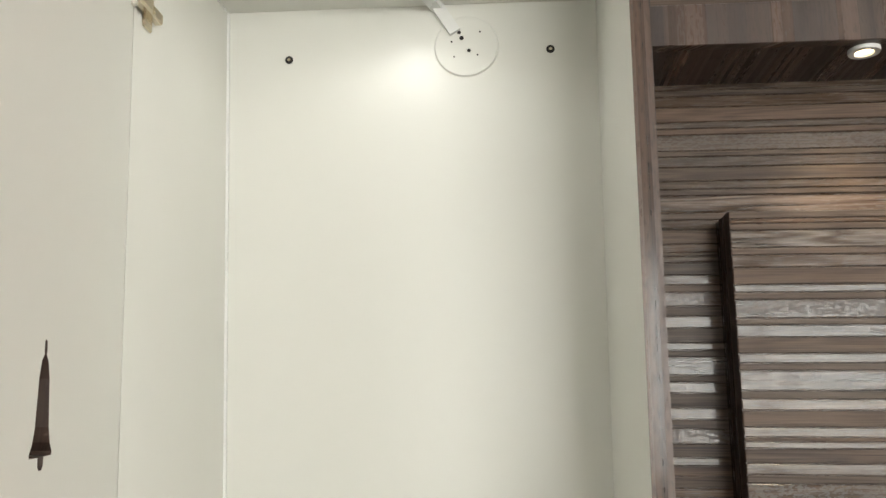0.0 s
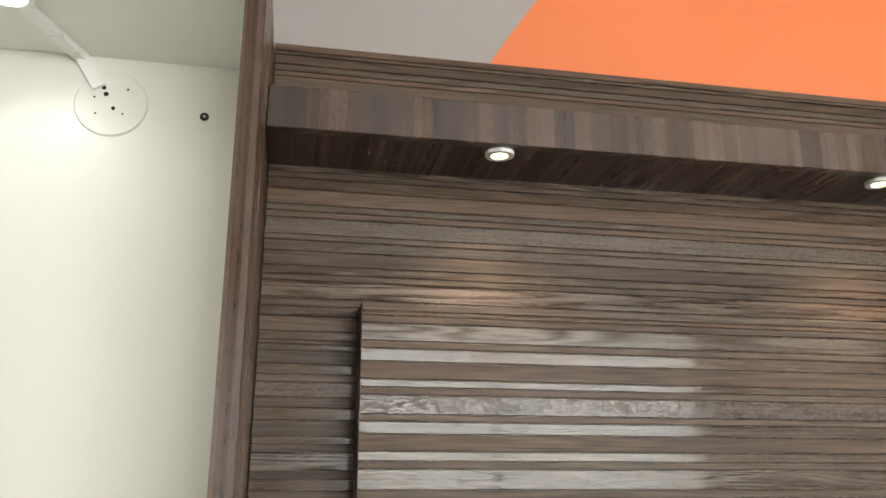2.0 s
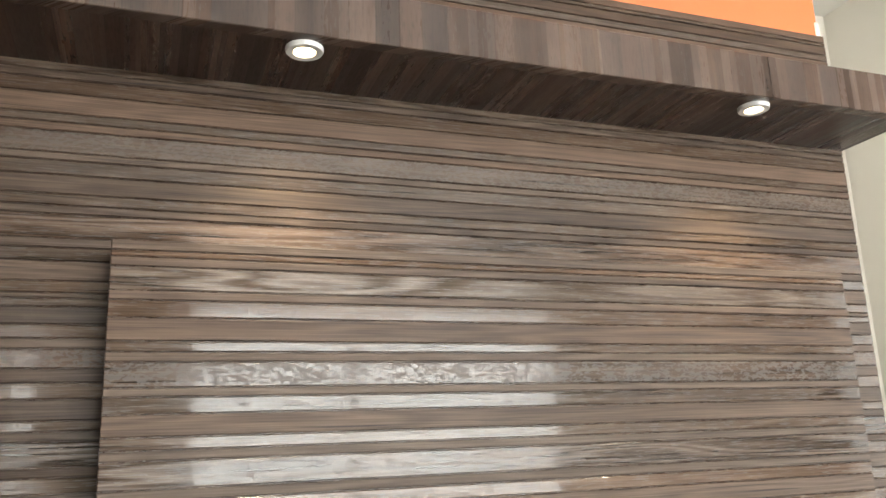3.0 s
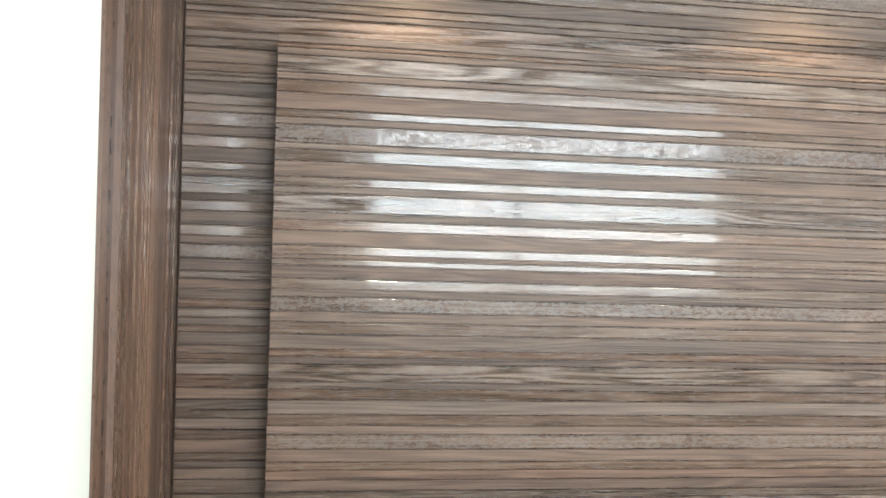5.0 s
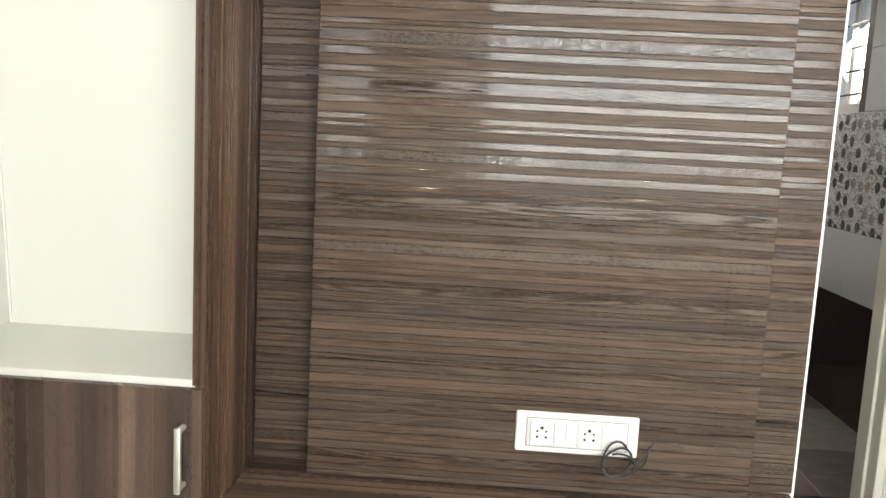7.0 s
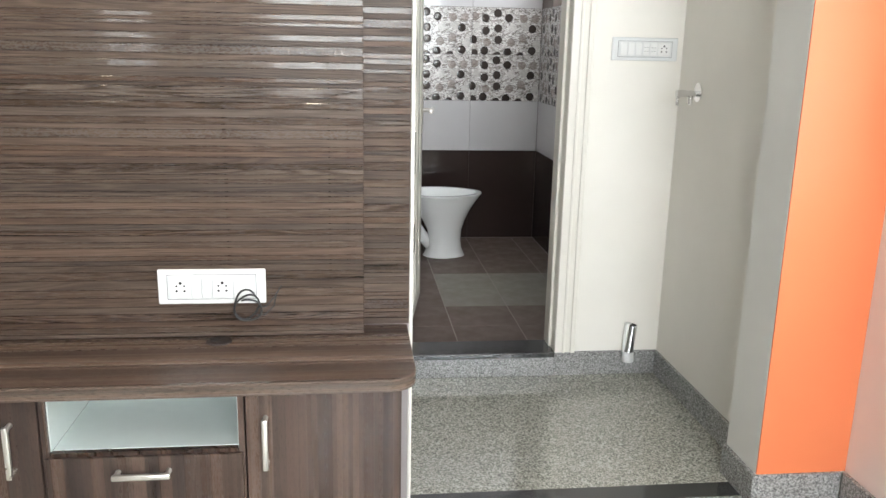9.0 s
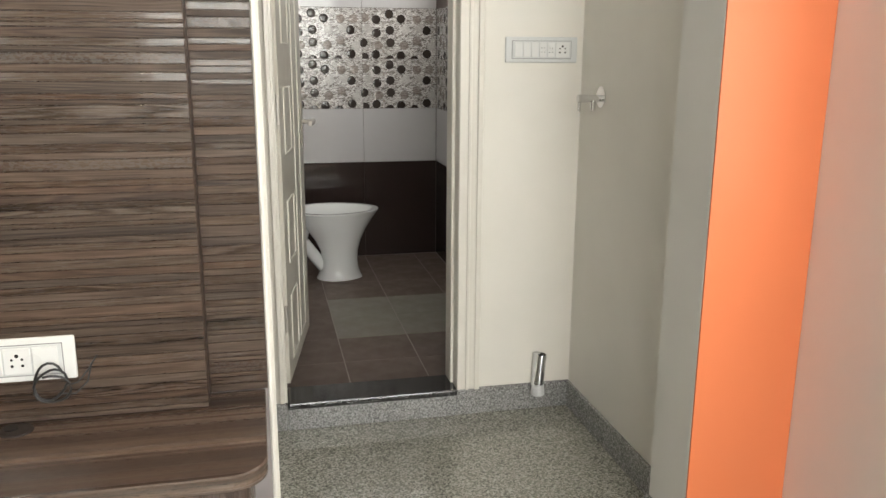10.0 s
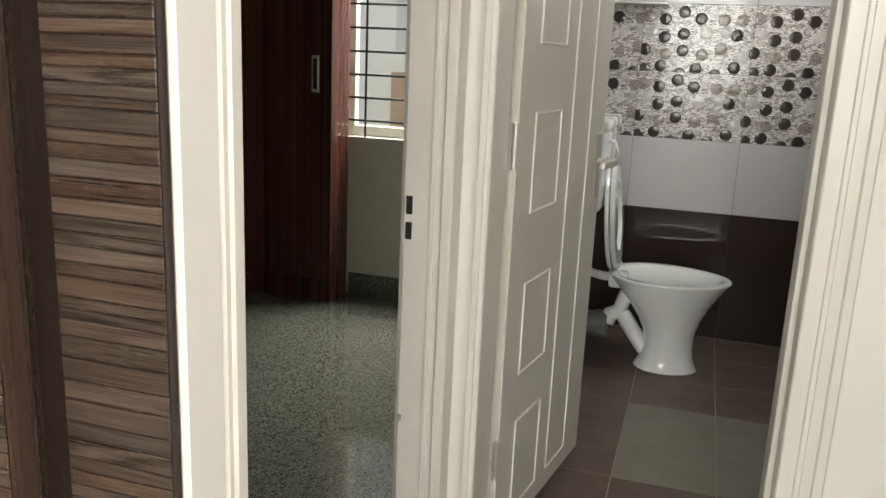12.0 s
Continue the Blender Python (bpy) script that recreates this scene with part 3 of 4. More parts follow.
part("frame_head", one_box(1.7625, 2.3695, YA - 0.02, YA + 0.122, 2.06, 2.13, 0.003), FRAME, frame_bath)

# the leaf, built closed along +x from its hinge, then swung inwards
LEAF_W, LEAF_H, LEAF_T = 0.665, 1.97, 0.034
leaf_pose = pose(1.778, YA + 0.145, 0.112, 0, 0, 80.6)


def leaf_piece(name, bm, material, parent, label="", smooth=False):
    bmesh.ops.transform(bm, matrix=leaf_pose, verts=bm.verts)
    return part(name, bm, material, parent, label, smooth)


leaf = leaf_piece("leaf", one_box(0, LEAF_W, 0, LEAF_T, 0, LEAF_H, 0.002), LEAF, frame_bath, "ivory door leaf with pressed panels")


def groove_frame(x0, x1, z0, z1, w=0.0048):
    bm = bmesh.new()
    for a, b, c, d in ((x0, x1, z0, z0 + w), (x0, x1, z1 - w, z1), (x0, x0 + w, z0 + w, z1 - w), (x1 - w, x1, z0 + w, z1 - w)):
        box(bm, a, b, -0.004, 0.002, c, d, 0.0015)
    return bm


for z0, z1 in ((0.06, 0.31), (0.434, 0.666), (0.835, 1.069), (1.22, 1.47), (1.60, 1.88)):
    leaf_piece("pressed_panel", groove_frame(0.10, 0.28, z0, z1), GROOVE, leaf)
leaf_piece("pressed_panel", groove_frame(0.36, 0.52, 0.06, 1.88), GROOVE, leaf)
leaf_piece("lock_plate", one_box(0.600, 0.636, -0.006, 0.0, 0.80, 0.99, 0.003), STEEL, leaf, "brushed steel lock plate")
bm = bmesh.new()
tube(bm, (0.618, -0.004, 0.910), (0.618, -0.048, 0.910), 0.009)
box(bm, 0.50, 0.628, -0.058, -0.042, 0.900, 0.921, 0.004, 2)
leaf_piece("door_handle", bm, STEEL, leaf, "steel lever handle")
leaf_piece("lock_plate", one_box(0.600, 0.636, LEAF_T, LEAF_T + 0.006, 0.80, 0.99, 0.003), STEEL, leaf, "brushed steel lock plate")
bm = bmesh.new()
tube(bm, (0.618, LEAF_T + 0.004, 0.910), (0.618, LEAF_T + 0.048, 0.910), 0.009)
box(bm, 0.50, 0.628, LEAF_T + 0.042, LEAF_T + 0.058, 0.900, 0.921, 0.004, 2)
leaf_piece("door_handle", bm, STEEL, leaf, "steel lever handle")
for z in (0.25, 1.0, 1.72):
    bm = bmesh.new()
    tube(bm, (-0.006, 0.004, z - 0.05), (-0.006, 0.004, z + 0.05), 0.006, 10)
    leaf_piece("hinge", bm, STEEL, leaf)

frame_bed = thing("door_2", (1.65, 1.6, 0), "cream enamelled frame of the open bedroom doorway", "door frame")
frame_bed["kind"] = "structure"
# far upright, seen on its inner face, with a rebate and mouldings
bm = one_box(1.598, 1.699, 1.985, YA - 0.001, 0.0, 2.1, 0.003)
box(bm, 1.585, 1.617, 2.006, YA - 0.001, 0.0, 2.1, 0.002)
box(bm, 1.655, 1.664, 1.979, 1.987, 0.0, 2.1, 0.002)
box(bm, 1.680, 1.704, 1.975, 1.987, 0.0, 2.1, 0.003)
up = part("frame_upright", bm, FRAME, frame_bed)
for z0, z1 in ((0.982, 1.020), (0.930, 0.966)):
    part("strike_slot", one_box(1.604, 1.618, 1.9840, 1.9900, z0, z1, 0.001), HOLE, up, "dark lock slot cut in the frame")
part("strike_slot", one_box(1.600, 1.610, 1.9830, 1.9900, 0.53, 0.545, 0.001), STEEL, up, "small steel catch")
bm = one_box(1.598, 1.715, YN2 - 0.046, YN2 - 0.003, 0.0, 2.1, 0.004)
box(bm, 1.712, 1.719, YN2 - 0.034, YN2 - 0.012, 0.0, 2.1, 0.003)
part("frame_upright", bm, FRAME, frame_bed)
part("frame_head", one_box(1.60, 1.698, YN2, 1.984, 2.04, 2.099, 0.003), FRAME, frame_bed)


# ---- windows ----
def barred_window(name, label, a0, a1, z0, z1, wall, along, material=FRAME):
    """A frame with a mullion and two panes; along: 'x' for a wall that runs in x."""
    def bx(bm, a, b, d0, d1, c, d, bev=0.002):
        return box(bm, a, b, d0, d1, c, d, bev) if along == "x" else box(bm, d0, d1, a, b, c, d, bev)
    c = ((a0 + a1) / 2, wall, z0) if along == "x" else (wall, (a0 + a1) / 2, z0)
    w = thing(name, c, label, "window")
    w["kind"] = "structure"
    for a, b, c0, c1 in ((a0, a0 + 0.05, z0, z1), (a1 - 0.05, a1, z0, z1), (a0 + 0.0505, a1 - 0.0505, z0, z0 + 0.05), (a0 + 0.0505, a1 - 0.0505, z1 - 0.05, z1)):
        part("window_frame", bx(bmesh.new(), a, b, wall - 0.025, wall + 0.025, c0, c1), material, w)
    mid = a0 + (a1 - a0) * (0.41 if name == "window_1" else 0.5)
    part("mullion", bx(bmesh.new(), mid - 0.025, mid + 0.025, wall - 0.022, wall + 0.022, z0 + 0.0505, z1 - 0.0505), material, w)
    for a, b in ((a0 + 0.051, mid - 0.026), (mid + 0.026, a1 - 0.051)):
        p = part("pane", bx(bmesh.new(), a, b, wall - 0.003, wall + 0.003, z0 + 0.051, z1 - 0.051, 0), GLASS, w)
        p.visible_shadow = False
    return w


w3 = barred_window("window_3", "cream framed bedroom window with black iron bars", 0.34, 1.495, 0.865, 2.045, 4.51, "x")
for k in range(9):
    z = 0.945 + k * 0.118
    bm = bmesh.new()
    tube(bm, (0.335, 4.45, z), (1.5, 4.45, z), 0.006, 8)
    part("bar", bm, IRON, w3)
for x in (0.47, 0.85, 1.23):
    bm = bmesh.new()
    tube(bm, (x, 4.438, 0.86), (x, 4.438, 2.05), 0.006, 8)
    part("bar", bm, IRON, w3)
w1 = barred_window("window_1", "wide cream framed living room window", 0.905, 3.615, 0.975, 2.445, -3.66, "x")
w5 = barred_window("window_5", "narrow cream framed living room window", -0.355, 0.065, 1.025, 2.335, -3.66, "x")
w2 = barred_window("window_2", "cream framed window in the blush wall", -0.545, 0.785, 0.85, 2.095, 3.10, "y")
w4 = barred_window("window_4", "small high bathroom window with black bars", 3.455, 4.045, 1.565, 2.295, 2.87, "y")
for z in (1.66, 1.78, 1.90, 2.02, 2.14):
    bm = bmesh.new()
    tube(bm, (2.83, 3.45, z), (2.83, 4.05, z), 0.005, 8)
    part("bar", bm, IRON, w4)


# ---- outside the windows ----
structure("ground_outside", one_box(-60, 60, -60, 60, -0.5, -0.13), plain("bare_earth", (0.22, 0.19, 0.15), 0.9, 0, 0.3, 3), "bare earth outside the house")
nb = thing("neighbour_house", (1.0, 8.2, -0.13), "pale rendered neighbouring house with a brick course", "house")
part("wall", one_box(-3, 6, 8.0, 8.4, -0.13, 5.5), FACADE, nb)
for k in range(2):
    part("brick_band", one_box(-0.75 + 1.5 * k, 0.45 + 1.5 * k, 7.93, 7.999, 0.35, 1.12), BRICK, nb, "brown brick panel")
part("louvre", one_box(-0.72, 0.3, 7.95, 7.999, 1.3, 2.3), PLASTIC_G, nb, "grey louvred shutter")
part("roof", one_box(-3.2, 6.2, 8.0, 8.6, 5.5, 5.65), FACADE, nb)


# ---- wardrobe ----
WX0, WX1, WY, WZ = -0.190, 0.470, 0.742, 2.070
SEAM, WBACK, WTOP = 0.846, 1.078, 2.052  # door joint, white back board, underside of the top
LEAN = 0.050  # the hinge side stands a little out of plumb


def leaning(bm):
    """Shear towards +x on the way down, as the hinge side does."""
    for v in bm.verts:
        v.co.x += LEAN * (WTOP - v.co.z)
    return bm


ward = thing("wardrobe", (0.16, 0.9, 0), "tall walnut laminate wardrobe, white inside, its upper door open", "wardrobe")
part("side_panel", one_box(WX1 - 0.019, WX1, WY, YN - 0.002, 0, WZ, 0.001), WOOD_SIDE, ward, "walnut outer side")
part("side_panel", one_box(WX0, WX0 + 0.018, WY, YN - 0.002, 0, WZ, 0.001), WOOD_SIDE, ward, "walnut outer side")
part("top_panel", one_box(WX0 + 0.0185, WX1 - 0.0195, WY, YN - 0.002, WTOP + 0.0005, WZ, 0.001), WOOD_TOP, ward)
part("lining", leaning(one_box(WX0 + 0.0187, WX0 + 0.0247, WY + 0.002, WBACK - 0.0005, SEAM + 0.011, WTOP - 0.0045)), INNER, ward, "white inner lining, slightly out of plumb")
part("lining", one_box(WX1 - 0.0235, WX1 - 0.0195, WY + 0.0005, WBACK - 0.0005, SEAM + 0.011, WTOP - 0.0045), INNER, ward, "white inner lining")
part("lining", one_box(WX0 + 0.019, WX1 - 0.0195, WY + 0.002, WBACK - 0.0005, WTOP - 0.004, WTOP), INNER, ward, "white inner lining")
part("back_panel", one_box(WX0 + 0.0185, WX1 - 0.0195, WBACK, WBACK + 0.009, 0.06, WTOP), INNER, ward, "white back board with drilled holes")
part("shelf", one_box(WX0 + 0.0185, WX1 - 0.0195, WY + 0.001, WBACK - 0.0005, SEAM - 0.01, SEAM + 0.01, 0.001), INNER, ward, "white fixed shelf")
part("plinth", one_box(WX0 + 0.0185, WX1 - 0.0195, WY + 0.03, WY + 0.05, 0, 0.06), WOOD_V, ward)
part("edge_band", one_box(WX1 - 0.0238, WX1, WY - 0.0016, WY - 0.0002, SEAM, WZ), WOOD_EDGE, ward, "dark walnut edge band")
part("edge_band", one_box(WX0, WX1 - 0.0240, WY - 0.0016, WY - 0.0002, WTOP - 0.0042, WZ), WOOD_TOP, ward, "dark walnut edge band")
# white edge beads where the linings meet
part("edge_bead", leaning(one_box(WX0 + 0.0248, WX0 + 0.0288, WBACK - 0.0045, WBACK - 0.0005, SEAM + 0.011, WTOP - 0.005)), PLASTIC, ward)
part("edge_bead", leaning(one_box(WX0 + 0.0248, WX0 + 0.0275, WY + 0.004, WBACK - 0.005, WTOP - 0.0075, WTOP - 0.0045)), PLASTIC, ward)


def bell_outline(w, h):
    """Half outline of a bell, from its crown to its clapper."""
    half = [(0.0, 1.0), (0.10, 0.99), (0.13, 0.93), (0.10, 0.88), (0.30, 0.83), (0.46, 0.70), (0.54, 0.50), (0.62, 0.32), (0.78, 0.20), (1.0, 0.13),
            (0.96, 0.10), (0.26, 0.10), (0.24, 0.03), (0.12, 0.0), (0.0, 0.0)]
    pts = [(a * w / 2, b * h - h / 2) for a, b in half]
    return pts + [(-a, b) for a, b in reversed(pts[1:-1])]


HINGE = (WX0 + 0.026, WY - 0.002)
DOOR_W, DOOR_T, OPEN = 0.662, 0.018, 71.0
swing = Matrix.Translation((HINGE[0], HINGE[1], 0)) @ Matrix.Rotation(radians(-OPEN), 4, "Z")


def bell_door(z0, z1, bells):
    """A door leaf along +x from its hinge with bell-shaped holes cut right through; outer face at -y."""
    bm = bmesh.new()
    outer = [(0.002, z0), (DOOR_W, z0), (DOOR_W, z1), (0.002, z1)]
    loops = [outer] + [[(0.380 + x, zc + z) for x, z in bell_outline(0.066, 0.086)] for zc in bells]
    edges = []
    rings = []
    for lp in loops:
        vs = [bm.verts.new((x, -DOOR_T, z)) for x, z in lp]
        es = [bm.edges.new((vs[i], vs[(i + 1) % len(vs)])) for i in range(len(vs))]
        edges += es
    r = bmesh.ops.triangle_fill(bm, edges=edges, use_beauty=True)
    faces = [g for g in r["geom"] if isinstance(g, bmesh.types.BMFace)]
    ext = bmesh.ops.extrude_face_region(bm, geom=faces)
    bmesh.ops.translate(bm, vec=(0, DOOR_T, 0), verts=[g for g in ext["geom"] if isinstance(g, bmesh.types.BMVert)])
    return bm


def face_slots(ob, test, material):
    """Second material on the faces that pass the test."""
    ob.data.materials.append(material)
    for p in ob.data.polygons:
        if test(p):
            p.material_index = 1


bm = bell_door(SEAM + 0.003, WZ - 0.002, (0.985, 1.394, 1.810))
bmesh.ops.transform(bm, matrix=swing, verts=bm.verts)
leaning(bm)
door_hi = part("door", bm, WOOD_V, ward, "open walnut door, white inside, with three bell-shaped holes")
inner_n = (swing.to_3x3() @ Vector((0, 1, 0))).normalized()
face_slots(door_hi, lambda p: p.normal.dot(inner_n) > 0.7, INNER)


def bow_handle(bm, length):
    """A bar handle along z with two feet, its back on the plane y = 0."""
    h = length / 2
    sweep(bm, [(0, 0, -h + 0.008), (0, -0.020, -h + 0.008), (0, -0.026, -h + 0.016), (0, -0.026, h - 0.016), (0, -0.020, h - 0.008), (0, 0, h - 0.008)], 0.0064, 12)
    box(bm, -0.0066, 0.0066, -0.0335, -0.0225, -h, h, 0.003, 2)
    return bm


bm = bow_handle(bmesh.new(), 0.128)
bmesh.ops.transform(bm, matrix=swing @ Matrix.Translation((DOOR_W - 0.042, -DOOR_T, 1.153)), verts=bm.verts)
leaning(bm)
part("handle", bm, STEEL, door_hi, "brushed steel bow handle", True)
# concealed hinges
for z in (1.893, 1.03):
    hx = WX0 + 0.0248
    bm = bmesh.new()
    box(bm, hx, hx + 0.012, WY + 0.008, WY + 0.060, z - 0.008, z + 0.008, 0.002)
    box(bm, hx + 0.002, hx + 0.016, WY - 0.016, WY + 0.024, z - 0.011, z + 0.011, 0.003)
    box(bm, hx, hx + 0.004, WY + 0.022, WY + 0.046, z - 0.026, z + 0.012, 0.002)
    tube(bm, (hx + 0.011, WY + 0.034, z), (hx + 0.0135, WY + 0.034, z), 0.0045, 10)
    part("hinge", leaning(bm), BRASS, ward, "nickel concealed hinge")
    bm = bmesh.new()
    box(bm, 0.016, 0.027, 0.0005, 0.004, z - 0.022, z + 0.036, 0.001)
    tube(bm, (0.0215, 0.0, z - 0.016), (0.0215, 0.007, z - 0.016), 0.006, 10)
    bmesh.ops.transform(bm, matrix=swing, verts=bm.verts)
    part("hinge_plate", leaning(bm), STEEL, door_hi, "steel hinge plate")
door_lo = part("door", one_box(WX0 + 0.002, WX1, WY - 0.020, WY - 0.002, 0.065, SEAM - 0.003, 0.0015), WOOD_V, ward, "closed lower walnut door")
bm = bow_handle(bmesh.new(), 0.128)
bmesh.ops.transform(bm, matrix=Matrix.Translation((0.437, WY - 0.020, 0.715)), verts=bm.verts)
part("handle", bm, STEEL, door_lo, "brushed steel bow handle", True)


# ---- in the wardrobe ----
def downlight(name, c, r, depth, lamp, ring, label, lens=0.7):
    t = thing(name, c, label, "ceiling light", "recessed lights")
    x, y, z = c
    bm = bmesh.new()
    seg = 40
    rings = [[(x + rr * math.cos(2 * math.pi * k / seg), y + rr * math.sin(2 * math.pi * k / seg), zz) for k in range(seg)]
             for rr, zz in ((r, z - 0.0005), (r, z - depth * 0.6), (r * 0.95, z - depth), (r * lens * 1.05, z - depth), (r * lens, z - depth * 0.4), (r * lens * 0.94, z - 0.0005))]
    loft(bm, rings, False, False)
    part("trim_ring", bm, ring, t, "", True)
    bm = bmesh.new()
    bmesh.ops.create_circle(bm, cap_ends=True, radius=r * lens, segments=seg, matrix=Matrix.Translation((x, y, z - depth * 0.4)))
    part("lit_disc", bm, lamp, t, "glowing diffuser")
    return t


downlight("downlight", (0.135, 0.908, WTOP - 0.0045), 0.033, 0.012, LAMP_W, PLASTIC, "round white LED light lit under the wardrobe top")
duct = thing("cable_trunking", (0.18, 1.0, 2.04), "bent white plastic cable trunking from lamp to plate", "cable trunking")


def strip(bm, a, b, up, w, h):
    a, b, up = Vector(a), Vector(b), Vector(up)
    d = (b - a).normalized()
    s = d.cross(up).normalized() * (w / 2)
    rings = [[p - s, p + s, p + s + up * h, p - s + up * h] for p in (a, b)]
    return loft(bm, rings)


part("run", strip(bmesh.new(), (0.146, 0.938, WTOP - 0.0045), (0.190, WBACK - 0.0005, WTOP - 0.0045), (0, 0, -1), 0.019, 0.010), PLASTIC, duct)
part("run", strip(bmesh.new(), (0.188, WBACK - 0.0005, WTOP - 0.006), (0.219, WBACK - 0.0005, 1.996), (0, -1, 0), 0.019, 0.010), PLASTIC, duct)
PC = (0.237, WBACK - 0.002, 1.973)
disc = thing("junction_plate", PC, "round white cover plate screwed to the back board", "cover plate")
bm = bmesh.new()
bmesh.ops.create_cone(bm, cap_ends=True, segments=48, radius1=0.0525, radius2=0.0505, depth=0.003, matrix=pose(*PC, 90))
part("plate", bm, INNER, disc)
for dx, dz, r in ((-0.012, 0.024, 0.0032), (-0.008, 0.014, 0.0036), (0.004, -0.008, 0.003), (0.022, 0.024, 0.0016), (-0.024, 0.008, 0.0016), (-0.02, -0.018, 0.0014), (0.018, -0.016, 0.0014)):
    bm = bmesh.new()
    tube(bm, (PC[0] + dx, PC[1] - 0.0022, PC[2] + dz), (PC[0] + dx, PC[1] - 0.0012, PC[2] + dz), r, 12)
    part("screw_hole", bm, HOLE, disc)
for x, z in ((-0.056, 1.960), (0.372, 1.964)):
    t = thing("wall_plug", (x, WBACK, z), "dark drilled hole with a plug in the back board", "wall plug", "drilled holes")
    bm = bmesh.new()
    tube(bm, (x, WBACK - 0.0016, z), (x, WBACK - 0.0002, z), 0.0068, 16)
    part("rim", bm, HOLE, t)
    bm = bmesh.new()
    tube(bm, (x, WBACK - 0.0028, z), (x, WBACK - 0.0017, z), 0.0028, 12)
    part("core", bm, BRASS, t)


# ---- television unit ----
XE = 1.702
PX0, PX1, PZ0, PZ1 = 0.612, 1.580, 0.5765, 1.6715
tv = thing("tv_panel", (1.08, 1.05, 0.575), "walnut laminate television back panel with a raised board and lit pelmet", "wall panel")
back = part("back_board", one_box(WX1 + 0.001, XE, 1.0768, YN - 0.001, 0.576, 2.10), WOOD_DARK, tv)
board = part("raised_board", one_box(PX0, PX1, 1.0018, 1.0742, PZ0, PZ1), WOOD_DARK, tv, "raised walnut board for a television")
face_slots(board, lambda p: abs(p.normal.x) > 0.7, WOOD_EDGE)
SZ, SF = 1.893, 0.930
pel = part("pelmet_front", one_box(WX1 + 0.001, XE, SF, SF + 0.018, SZ, SZ + 0.062, 0.001), WOOD_V, tv, "walnut pelmet front, grain upright")
part("pelmet_soffit", one_box(WX1 + 0.001, XE, SF + 0.0185, 1.0745, SZ + 0.001, SZ + 0.018), WOOD_DARK, tv, "walnut underside, tinted darker")
part("pelmet_top", one_box(WX1 + 0.001, XE, SF + 0.0185, 1.0745, SZ + 0.044, SZ + 0.062), WOOD_H, tv)
part("pelmet_end", one_box(XE - 0.018, XE, SF + 0.0185, 1.0745, SZ + 0.0185, SZ + 0.0435), WOOD_V, tv)
for x in (0.803, 1.428):
    downlight("spotlight", (x, 0.963, SZ + 0.0005), 0.0215, 0.006, LAMP_Y, PLASTIC_G, "small round warm spotlight lit under the walnut pelmet", 0.58)
caulk = structure("trim_caulk", one_box(WX1 + 0.002, XE, YN - 0.004, YN - 0.0005, 2.1005, 2.105, 0.001), PLASTIC, "ragged white filler along the panel's top")

structure("trim_filler", one_box(0.10, 0.40, WY + 0.004, WY + 0.016, WZ + 0.0005, WZ + 0.006, 0.002), PLASTIC, "ragged white filler along the wardrobe top")

stub = thing("cable_end", (0.162, WY + 0.010, WZ + 0.0005), "short black cable end sticking up behind the wardrobe top", "cable")
part("core", sweep(bmesh.new(), [(0.162, WY + 0.010, WZ + 0.0005), (0.162, WY + 0.010, WZ + 0.010), (0.160, WY + 0.009, WZ + 0.022)], 0.0032, 8), RUBBER, stub, "", True)

CT, CF = 0.575, 0.693
top = thing("countertop", (1.08, 0.9, CT - 0.03), "walnut laminate counter with a rounded corner and a cable hole", "countertop")
bm = bmesh.new()
cr = 0.07
prof = [(WX1 + 0.002, 1.073), (WX1 + 0.002, CF)] + [(1.697 - cr + cr * math.sin(a), CF + cr - cr * math.cos(a)) for a in [math.pi / 2 * k / 10 for k in range(11)]] + [(1.697, 1.073)]
rings = [[(x, y, z) for x, y in prof] for z in (CT - 0.030, CT - 0.003)]
rings.append([(x + (0.002 if x < 1 else -0.002), y + (0.002 if y < 1 else -0.002), CT) for x, y in prof])
loft(bm, rings)
slab = part("slab", bm, WOOD_H, top)
face_slots(slab, lambda p: p.normal.z > 0.7, WOOD_COUNTER)
bm = bmesh.new()
bmesh.ops.create_cone(bm, cap_ends=True, segments=32, radius1=0.0325, radius2=0.031, depth=0.004, matrix=Matrix.Translation((1.216, 0.964, CT + 0.0015)))
gr = part("grommet", bm, plain("brown_plastic", (0.020, 0.013, 0.011), 0.65), top, "brown plastic cable grommet")
bm = bmesh.new()
bmesh.ops.create_cone(bm, cap_ends=True, segments=20, radius1=0.013, radius2=0.013, depth=0.002, matrix=Matrix.Translation((1.206, 0.968, CT + 0.0045)))
part("opening", bm, HOLE, gr)

CY = 0.735  # cabinet fronts
BASE_T = CT - 0.0305


def base_cabinet(x0, x1, hx, label):
    c = thing("base_cabinet", ((x0 + x1) / 2, 0.9, 0), label, "cabinet", "cabinets under the counter")
    part("body", one_box(x0 + 0.001, x1 - 0.001, CY + 0.0195, 1.073, 0.0, BASE_T), WOOD_V, c)
    d = part("door", one_box(x0 + 0.002, x1 - 0.002, CY, CY + 0.0185, 0.05, BASE_T - 0.004, 0.0015), WOOD_V, c, "walnut laminate door")
    b = bow_handle(bmesh.new(), 0.126)
    bmesh.ops.transform(b, matrix=Matrix.Translation((hx, CY, 0.417)), verts=b.verts)
    part("handle", b, STEEL, d, "brushed steel bow handle", True)


